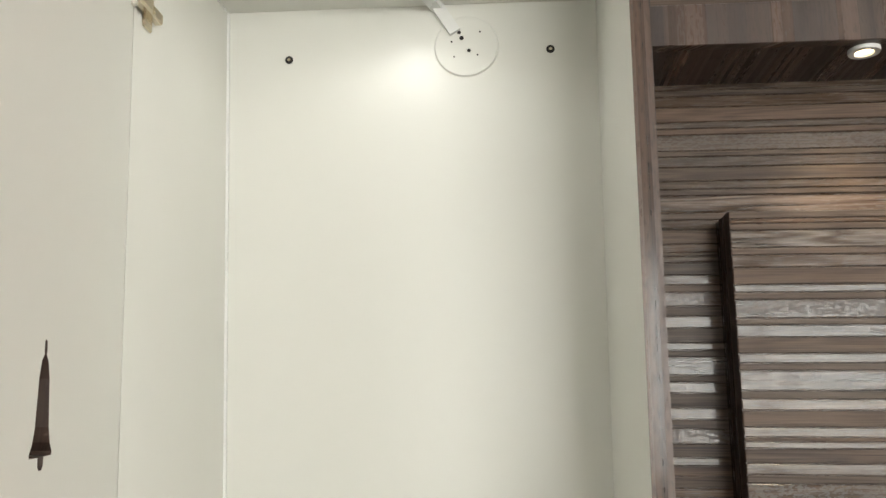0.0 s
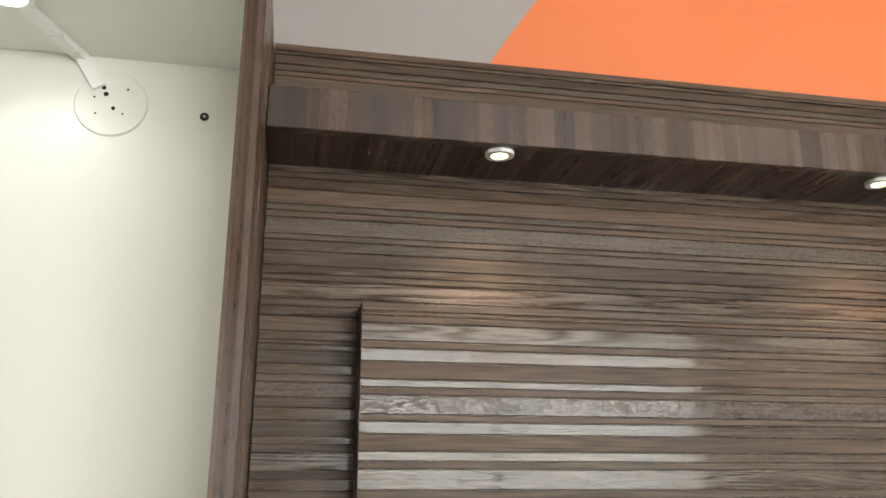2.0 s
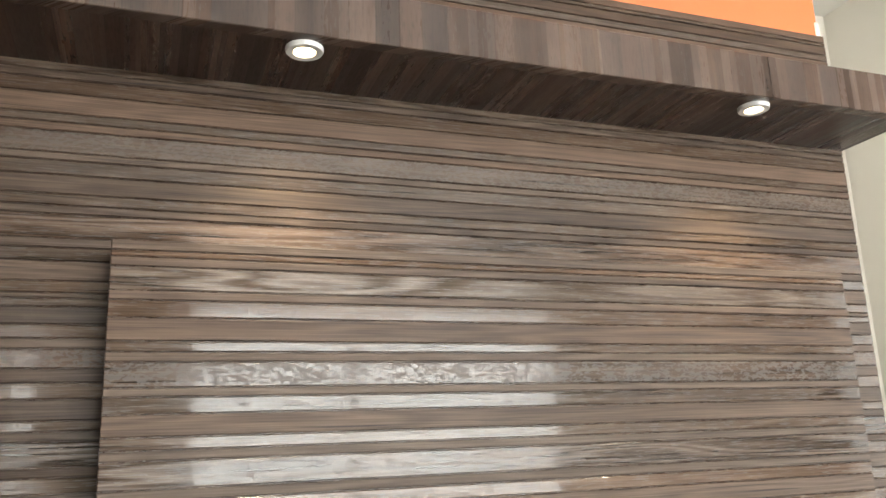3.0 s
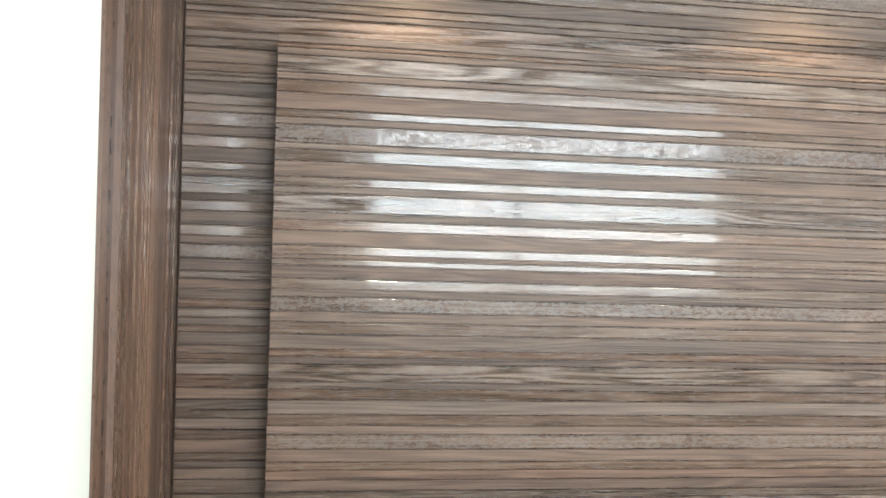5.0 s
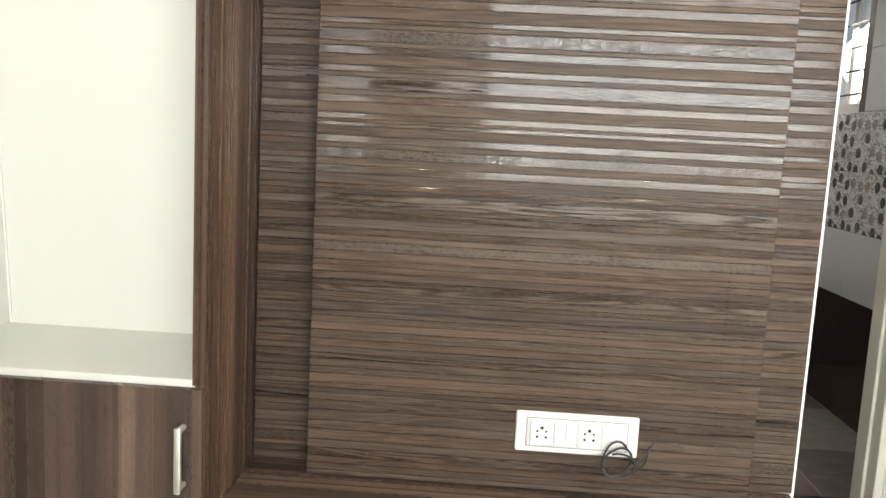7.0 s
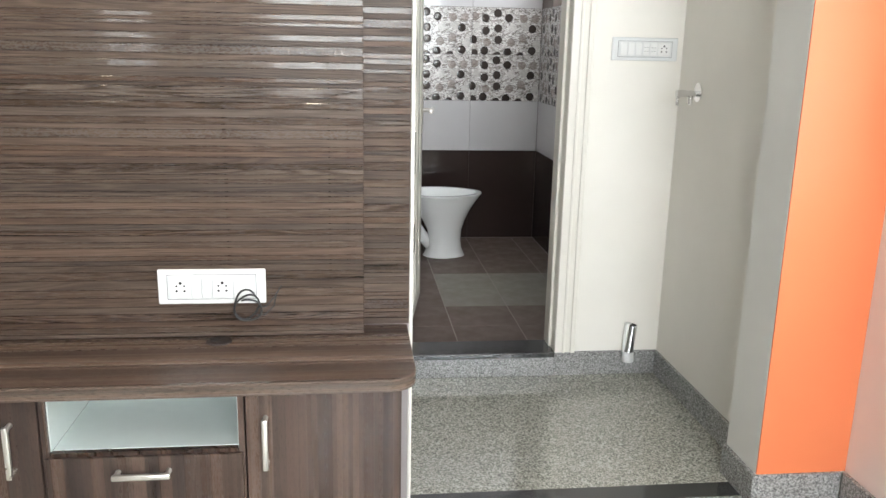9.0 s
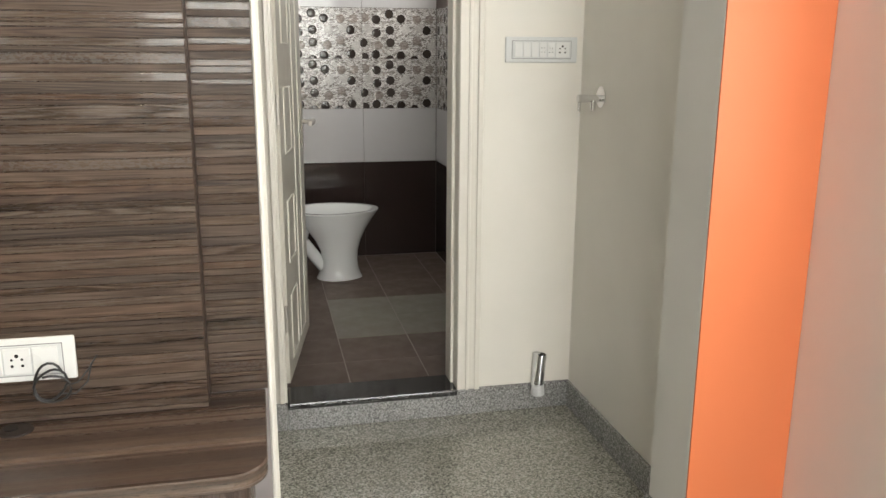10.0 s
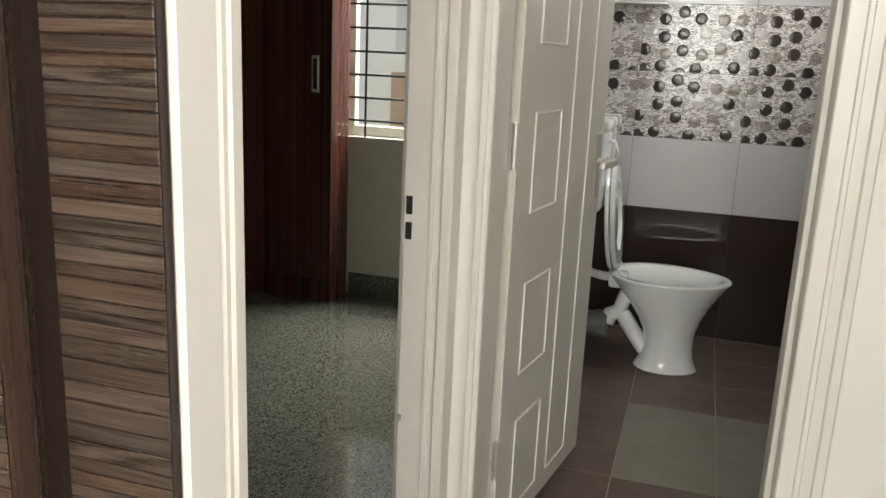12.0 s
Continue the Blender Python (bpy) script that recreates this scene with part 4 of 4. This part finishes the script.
base_cabinet(WX1 + 0.003, 0.853, 0.793, "walnut base cabinet beside the wardrobe with a steel handle")
base_cabinet(1.303, 1.664, 1.350, "walnut base cabinet at the counter's end with a steel handle")
nic = thing("drawer_cabinet", (1.078, 0.9, 0), "walnut drawer unit with a pale green open niche", "cabinet")
NZ = 0.398
part("niche_back", one_box(0.872, 1.284, 1.05, 1.06, NZ, BASE_T), NICHE, nic, "pale green niche back")
# dark strip added for the shade in the thin gap below the niche floor
part("niche_lip", one_box(0.872, 1.284, CY + 0.004, CY + 0.0195, NZ - 0.0135, NZ - 0.001), WOOD_EDGE, nic, "dark strip put in for the shaded gap under the niche")
part("niche_floor", one_box(0.872, 1.284, CY + 0.020, 1.0495, NZ - 0.012, NZ), NICHE, nic, "pale green niche floor")
for x0, x1, lx in ((0.8545, 0.8685, 0.8690), (1.2875, 1.3015, 1.2845)):
    part("side_panel", one_box(x0, x1, CY + 0.002, 1.06, 0.0, BASE_T), WOOD_V, nic)
    part("niche_side", one_box(lx, lx + 0.0025, CY + 0.012, 1.0495, NZ + 0.0005, BASE_T), NICHE, nic, "pale green niche side")
part("shadow_gap", one_box(0.872, 1.284, CY + 0.012, CY + 0.03, 0.05, NZ - 0.0125), HOLE, nic)
dr = part("drawer", one_box(0.861, 1.297, CY - 0.006, CY + 0.0115, 0.14, NZ - 0.010, 0.0015), WOOD_V, nic, "walnut drawer front")
b = bow_handle(bmesh.new(), 0.128)
bmesh.ops.transform(b, matrix=Matrix.Translation((1.074, CY - 0.006, 0.352)) @ Matrix.Rotation(radians(90), 4, "Y"), verts=b.verts)
part("handle", b, STEEL, dr, "brushed steel bow handle", True)


# ---- switchboards ----
def switchboard(name, x0, x1, z0, z1, y, layout, label, shell=PLASTIC):
    """A white plate with a rim, rockers and five-pin sockets. layout: (kind, width) from one side to the other."""
    t = thing(name, ((x0 + x1) / 2, y, (z0 + z1) / 2), label, "switchboard")
    part("plate", one_box(x0, x1, y - 0.010, y - 0.0005, z0, z1, 0.004, 2), shell, t)
    px, pz = 0.030, 0.018
    part("rim_groove", one_box(x0 + px - 0.0075, x1 - px + 0.0075, y - 0.0108, y - 0.0095, z0 + pz - 0.0055, z1 - pz + 0.0055), PLASTIC_D, t, "grey groove round the inner plate")
    rim = part("inner_rim", one_box(x0 + px - 0.006, x1 - px + 0.006, y - 0.0125, y - 0.0095, z0 + pz - 0.004, z1 - pz + 0.004, 0.001), PLASTIC_C, t)
    total = sum(w for _, w in layout)
    x = x0 + px
    k = (x1 - x0 - 2 * px) / total
    for kind, w in layout:
        a, b = x + 0.0012, x + w * k - 0.0012
        m = part("rocker" if kind == "s" else "socket" if kind == "p" else "blank", one_box(a, b, y - 0.016, y - 0.0122, z0 + pz, z1 - pz, 0.0015), PLASTIC, t)
        c, zc = (a + b) / 2, (z0 + z1) / 2
        if kind == "p":
            u = 0.0095
            for dx, dz, r in ((-1, 0.45, 0.0021), (1, 0.45, 0.0021), (-1.0, -0.9, 0.0024), (1.0, -0.9, 0.0024), (0, 1.25, 0.0031)):
                bm = bmesh.new()
                tube(bm, (c + dx * u, y - 0.0168, zc + dz * u), (c + dx * u, y - 0.0158, zc + dz * u), r * 1.25, 10)
                part("pin_hole", bm, HOLE, m)
        if kind == "t":
            for dz in (0.006, -0.008):
                for dx in (-0.005, 0.005):
                    part("pin_hole", one_box(c + dx - 0.002, c + dx + 0.002, y - 0.0168, y - 0.0158, zc + dz - 0.0008, zc + dz + 0.0008), HOLE, m)
        x += w * k
    return t


switchboard("switchboard", 1.069, 1.333, 0.666, 0.756, 1.0, [("p", 2), ("s", 0.95), ("s", 0.95), ("p", 2), ("s", 1.9)], "white socket and switch plate on the walnut board")
switchboard("switchboard", 2.529, 2.786, 1.272, 1.357, YA, [("s", 1), ("s", 1), ("s", 1), ("t", 1), ("t", 1), ("p", 1.8)], "white switch and socket plate with grey rim on cream wall", PLASTIC_C)

cord = thing("coiled_cable", (1.285, 0.97, 0.66), "loop of thin black cable hanging from the socket", "cable")
pts = []
for k in range(46):
    a = 2 * math.pi * k / 20 + 0.6
    r = 0.030 + 0.004 * math.sin(k * 0.7)
    pts.append((1.283 + r * math.cos(a) + 0.0002 * k, 0.972 - 0.0002 * k, 0.672 + r * 1.12 * math.sin(a) - 0.0004 * k))
part("loop", sweep(bmesh.new(), pts, 0.0026, 8), RUBBER, cord, "", True)
part("tail", sweep(bmesh.new(), [(1.311, 0.968, 0.66), (1.335, 0.975, 0.663), (1.355, 0.985, 0.685), (1.372, 0.992, 0.712)], 0.0018, 8), RUBBER, cord, "", True)
part("tail", sweep(bmesh.new(), [(1.30, 0.968, 0.645), (1.33, 0.975, 0.64), (1.352, 0.985, 0.66), (1.360, 0.994, 0.695)], 0.0018, 8), RUBBER, cord, "", True)

# ---- alcove fittings ----
tap = thing("angle_valve", (XB, 1.872, 1.16), "chrome angle valve with a round wall flange", "valve")
bm = bmesh.new()
bmesh.ops.create_cone(bm, cap_ends=True, segments=32, radius1=0.034, radius2=0.030, depth=0.006, matrix=pose(XB - 0.0035, 1.872, 1.165, 0, 90))
part("flange", bm, CHROME, tap, "", True)
bm = bmesh.new()
tube(bm, (XB - 0.004, 1.872, 1.16), (XB - 0.05, 1.872, 1.16), 0.011, 16)
tube(bm, (XB - 0.05, 1.872, 1.16), (XB - 0.085, 1.872, 1.16), 0.013, 16)
tube(bm, (XB - 0.032, 1.872, 1.155), (XB - 0.032, 1.872, 1.122), 0.009, 14)
tube(bm, (XB - 0.080, 1.872, 1.152), (XB - 0.080, 1.872, 1.118), 0.006, 12)
part("body", bm, CHROME, tap, "", True)
pipe = thing("waste_pipe", (2.675, YA - 0.02, 0.06), "grey plastic waste pipe stub in a torn sleeve", "pipe")
bm = bmesh.new()
tube(bm, (2.677, YA - 0.030, 0.030 + 0.035), (2.677, YA - 0.030, 0.105), 0.026, 20, 0.022)
part("elbow", bm, PLASTIC_G, pipe, "", True)
bm = bmesh.new()
tube(bm, (2.679, YA - 0.030, 0.105), (2.688, YA - 0.032, 0.222), 0.0195, 20)
part("stub", bm, CHROME, pipe, "wrapped silvery pipe end", True)
bm = bmesh.new()
tube(bm, (2.668, YA - 0.022, 0.10), (2.672, YA - 0.022, 0.226), 0.014, 14)
part("sleeve", bm, PLASTIC, pipe, "torn white plastic sleeve", True)
bm = bmesh.new()
tube(bm, (2.688, YA - 0.032, 0.2215), (2.6882, YA - 0.032, 0.2235), 0.0155, 16)
part("mouth", bm, HOLE, pipe)

# ---- bedroom wardrobe ----
bw = thing("bedroom_wardrobe", (-0.3, 4.4, 0), "maroon laminate wardrobe beside the bedroom window", "wardrobe")
BWX, BWY = 0.385, 4.205
part("body", one_box(-1.4, BWX, BWY + 0.02, 4.418, 0.10, 2.2, 0.002), MAROON, bw)
part("plinth", one_box(-1.4, BWX - 0.004, BWY + 0.012, 4.418, 0.0, 0.0995), MAROON, bw)
part("door", one_box(-0.62, BWX - 0.001, BWY, BWY + 0.0195, 0.115, 2.19, 0.002), MAROON, bw)
part("door", one_box(-1.39, -0.624, BWY, BWY + 0.0195, 0.115, 2.19, 0.002), MAROON, bw)
part("handle", one_box(0.276, 0.316, BWY - 0.006, BWY - 0.0005, 1.09, 1.27, 0.002), STEEL, bw, "flush steel pull")
part("handle_recess", one_box(0.286, 0.306, BWY - 0.0075, BWY - 0.0062, 1.105, 1.255, 0.0005), HOLE, bw)

# ---- toilet ----
TY = 3.83
toilet = thing("toilet", (2.12, TY, 0.062), "white ceramic pedestal toilet with its lid raised", "toilet")


def oval(cx, cy, a, b, z, tilt=0.0, seg=40, egg=0.0):
    out = []
    for k in range(seg):
        t = 2 * math.pi * k / seg
        x = a * math.cos(t)
        out.append((cx + x + egg * math.cos(t) * abs(math.cos(t)), cy + b * math.sin(t) * (1 - 0.12 * math.cos(t)), z + tilt * x))
    return out


Z0 = 0.062
# pedestal and bowl; the bowl's nose points to +x
outer = [oval(2.115, TY, 0.130, 0.105, Z0), oval(2.115, TY, 0.122, 0.098, Z0 + 0.015), oval(2.116, TY, 0.108, 0.088, Z0 + 0.05), oval(2.118, TY, 0.100, 0.084, Z0 + 0.10),
         oval(2.116, TY, 0.106, 0.092, Z0 + 0.16), oval(2.110, TY, 0.130, 0.118, Z0 + 0.22), oval(2.103, TY, 0.165, 0.148, Z0 + 0.28), oval(2.098, TY, 0.205, 0.172, Z0 + 0.335),
         oval(2.096, TY, 0.236, 0.185, Z0 + 0.375), oval(2.095, TY, 0.246, 0.190, Z0 + 0.388), oval(2.095, TY, 0.244, 0.188, Z0 + 0.394), oval(2.095, TY, 0.215, 0.160, Z0 + 0.394),
         oval(2.097, TY, 0.205, 0.150, Z0 + 0.385), oval(2.10, TY, 0.185, 0.135, Z0 + 0.33), oval(2.105, TY, 0.13, 0.10, Z0 + 0.24), oval(2.11, TY, 0.06, 0.05, Z0 + 0.19)]
part("bowl", loft(bmesh.new(), outer), CERAMIC, toilet, "", True)
part("inlet_block", one_box(1.855, 1.93, TY - 0.055, TY + 0.055, Z0 + 0.325, Z0 + 0.385, 0.014, 3), CERAMIC, toilet, "", True)
bm = bmesh.new()
sweep(bm, [(2.06, TY, Z0 + 0.035), (2.02, TY, Z0 + 0.07), (1.985, TY, Z0 + 0.115), (1.95, TY, Z0 + 0.165), (1.925, TY, Z0 + 0.20), (1.90, TY, Z0 + 0.212), (1.872, TY, Z0 + 0.196), (1.86, TY, Z0 + 0.165)], 0.034, 18)
part("trap", bm, CERAMIC, toilet, "", True)
part("trap", sweep(bmesh.new(), [(1.905, TY, Z0 + 0.205), (1.922, TY, Z0 + 0.27), (1.95, TY, Z0 + 0.35)], 0.030, 18), CERAMIC, toilet, "", True)
# raised seat and lid: two thin ovals standing against each other
def lid(x, lean, a, b, thick, hole):
    bm = bmesh.new()
    def ring(dx, s):
        r = []
        for k in range(36):
            t = 2 * math.pi * k / 36
            h = 0.225 + a * s * math.cos(t)
            r.append((x + dx + lean * h, TY + b * s * math.sin(t) * (1 - 0.10 * math.cos(t)), Z0 + 0.392 + h))
        return r
    if hole:
        return loft(bm, [ring(0, 1), ring(thick, 1), ring(thick, 0.66), ring(0, 0.66), ring(0, 1)], False, False)
    return loft(bm, [ring(0, 0.985), ring(thick * 0.4, 1), ring(thick, 0.97)])
part("lid", lid(1.853, -0.10, 0.222, 0.182, 0.016, False), CERAMIC, toilet, "raised white lid", True)
part("seat", lid(1.875, -0.10, 0.215, 0.178, 0.018, True), CERAMIC, toilet, "raised white seat ring", True)
for s in (-1, 1):
    bm = bmesh.new()
    tube(bm, (1.885, TY + s * 0.075 - 0.02, Z0 + 0.398), (1.885, TY + s * 0.075 + 0.02, Z0 + 0.398), 0.012, 14)
    part("seat_hinge", bm, CERAMIC, toilet)
cis = thing("cistern", (1.70, TY, 0.85), "white plastic flush cistern on the bathroom wall", "cistern")
part("tank", one_box(1.625, 1.812, TY - 0.20, TY + 0.20, 0.72, 1.04, 0.022, 3), PLASTIC, cis, "", True)
part("tank_lid", one_box(1.622, 1.826, TY - 0.208, TY + 0.208, 1.041, 1.085, 0.012, 3), PLASTIC, cis, "", True)
bm = bmesh.new()
sweep(bm, [(1.735, TY - 0.05, 0.725), (1.735, TY - 0.05, 0.60), (1.74, TY - 0.045, 0.50), (1.765, TY - 0.03, 0.445), (1.80, TY, 0.425), (1.86, TY, 0.420)], 0.018, 14)
part("flush_pipe", bm, PLASTIC, cis, "", True)
bm = bmesh.new()
sweep(bm, [(1.814, TY - 0.1, 1.0), (1.838, TY - 0.1, 0.99), (1.850, TY - 0.1, 0.95), (1.838, TY - 0.1, 0.90), (1.823, TY - 0.1, 0.89)], 0.008, 10)
part("hose", bm, PLASTIC, cis, "", True)
drain = thing("soil_pipe", (1.73, TY, 0.2), "dark grey plastic soil pipe from the toilet into the wall", "pipe")
bm = bmesh.new()
tube(bm, (1.623, TY, 0.212), (1.85, TY, 0.212), 0.052, 24)
tube(bm, (1.81, TY, 0.212), (1.862, TY, 0.212), 0.058, 24)
part("socket", bm, PLASTIC_D, drain, "", True)
shelf = thing("corner_shelf", (1.70, 4.2, 1.555), "small steel shelf on the bathroom wall", "shelf")
part("plate", one_box(1.625, 1.96, 4.17, 4.297, 1.548, 1.556, 0.002), STEEL, shelf)

# ---- tiles, each its own piece ----
def make_tile(sx, sy, sz, bev):
    b = one_box(-sx / 2, sx / 2, -sy / 2, sy / 2, -sz / 2, sz / 2, bev)
    me = bpy.data.meshes.new("tile")
    b.to_mesh(me)
    b.free()
    return me


tile_meshes = {}


def lay(name, parent_name, size, c, material):
    key = (tuple(round(s, 4) for s in size), material.name)
    if key not in tile_meshes:
        me = make_tile(*size, 0.0012)
        me.materials.append(material)
        tile_meshes[key] = me
    o = new(name, tile_meshes[key])
    o.location = c
    o.parent = bpy.data.objects[parent_name]
    return o


G = 0.004
# floor: brown squares with one large grey-green slab
x_lines = [1.62, 1.697, 2.007, 2.318, 2.629, 2.774]
y_lines = [YA + 0.126, 2.209, 2.509, 2.797, 3.096, 3.395, 3.694, 3.993, 4.2925]
for i in range(len(x_lines) - 1):
    for j in range(len(y_lines) - 1):
        x0, x1, y0, y1 = x_lines[i], x_lines[i + 1], y_lines[j], y_lines[j + 1]
        grey = i >= 2 and j in (3, 4)
        if y1 - y0 < 0.02:
            continue
        lay("floor_tile", "floor_bath", (x1 - x0 - G, y1 - y0 - (G if not grey else 0.0015), 0.012), ((x0 + x1) / 2, (y0 + y1) / 2, 0.054), T_GREY if grey else T_FLOOR)
# end wall: a dark course, a pale one, two of bubbles, pale above
courses = [(0.061, 0.650, T_DARK), (0.650, 0.975, T_WHITE), (0.975, 1.268, T_BUBBLE), (1.268, 1.560, T_BUBBLE), (1.560, 1.86, T_WHITE), (1.86, 2.16, T_WHITE), (2.16, 2.46, T_WHITE)]
xs = [1.62, 1.858, 2.325, 2.774]
for z0, z1, material in courses:
    for a, b in zip(xs, xs[1:]):
        lay("wall_tile", "wall_bath_end", (b - a - 0.0016, 0.008, z1 - z0 - 0.0016), ((a + b) / 2, YBATH + 0.004, (z0 + z1) / 2), material)
ys = [YA + 0.126, 2.43, 2.90, 3.37, 3.84, 4.298]
for z0, z1, material in courses:
    for a, b in zip(ys, ys[1:]):
        if z1 > 1.6 and b > 3.4:
            continue
        lay("wall_tile", "wall_bath_east", (0.008, b - a - 0.0016, z1 - z0 - 0.0016), (BX1 + 0.004, (a + b) / 2, (z0 + z1) / 2), material)

# face strips of the television boards
strip_meshes = {}


def strip_mesh(length, width, material):
    key = (round(length, 4), round(width, 4), material.name)
    if key not in strip_meshes:
        b = one_box(-length / 2, length / 2, -0.0013, 0.0013, -width / 2 + 0.0005, width / 2 - 0.0005, 0.0010)
        me = bpy.data.meshes.new("strip")
        b.to_mesh(me)
        b.free()
        me.materials.append(material)
        strip_meshes[key] = me
    return strip_meshes[key]


# one printed sheet: strip widths in millimetres from the top down, each matt, dark, glossy, flecked or figured
SHEET = ("13m 7g 16m 12g 9m 18m 24g 10m 15g 21m 17p 11m 7g 10m 25w 10m 18g 24m 11g 10m 26p 9m 17g 22m 13g 10m 27w 11d 15g 22m 13g 6m 9g 19d 15g 11m 21p 15m 17g 22m "
         "11g 10d 26w 10d 16g 21m 16g 13m 21p 19m 12g 14m 16d 13g 14w 12m 10g 20d 12m 15g 17m 20g 17m 15d 14w 16m 15g 21m 12g 11d 17m 22g 24m 21g 24m 19d 20w 15m 16g 14m 20g 18m 16d 15g")
SHEET = [(int(w[:-1]) / 1000, w[-1]) for w in SHEET.split()]
BOARD_SKIP = sum(w for w, _ in SHEET[:11])  # the raised board starts lower on the sheet


def clad(parent, x0, x1, y, z0, z1, sheet_top):
    z = sheet_top
    for w, kind in SHEET + SHEET[11:]:
        top, low = min(z, z1), max(z - w, z0)
        z -= w
        if top - low < 0.004:
            continue
        o = new("strip", strip_mesh(x1 - x0, top - low, STRIPS[kind]))
        o.location = ((x0 + x1) / 2, y + 0.0013, (top + low) / 2)
        o.parent = parent


clad(back, WX1 + 0.0015, XE - 0.0005, 1.0740, 0.5765, 2.0995, 2.1)
clad(board, PX0 + 0.0003, PX1 - 0.0003, 0.9990, PZ0 + 0.0005, PZ1 - 0.0003, 1.671 + BOARD_SKIP)
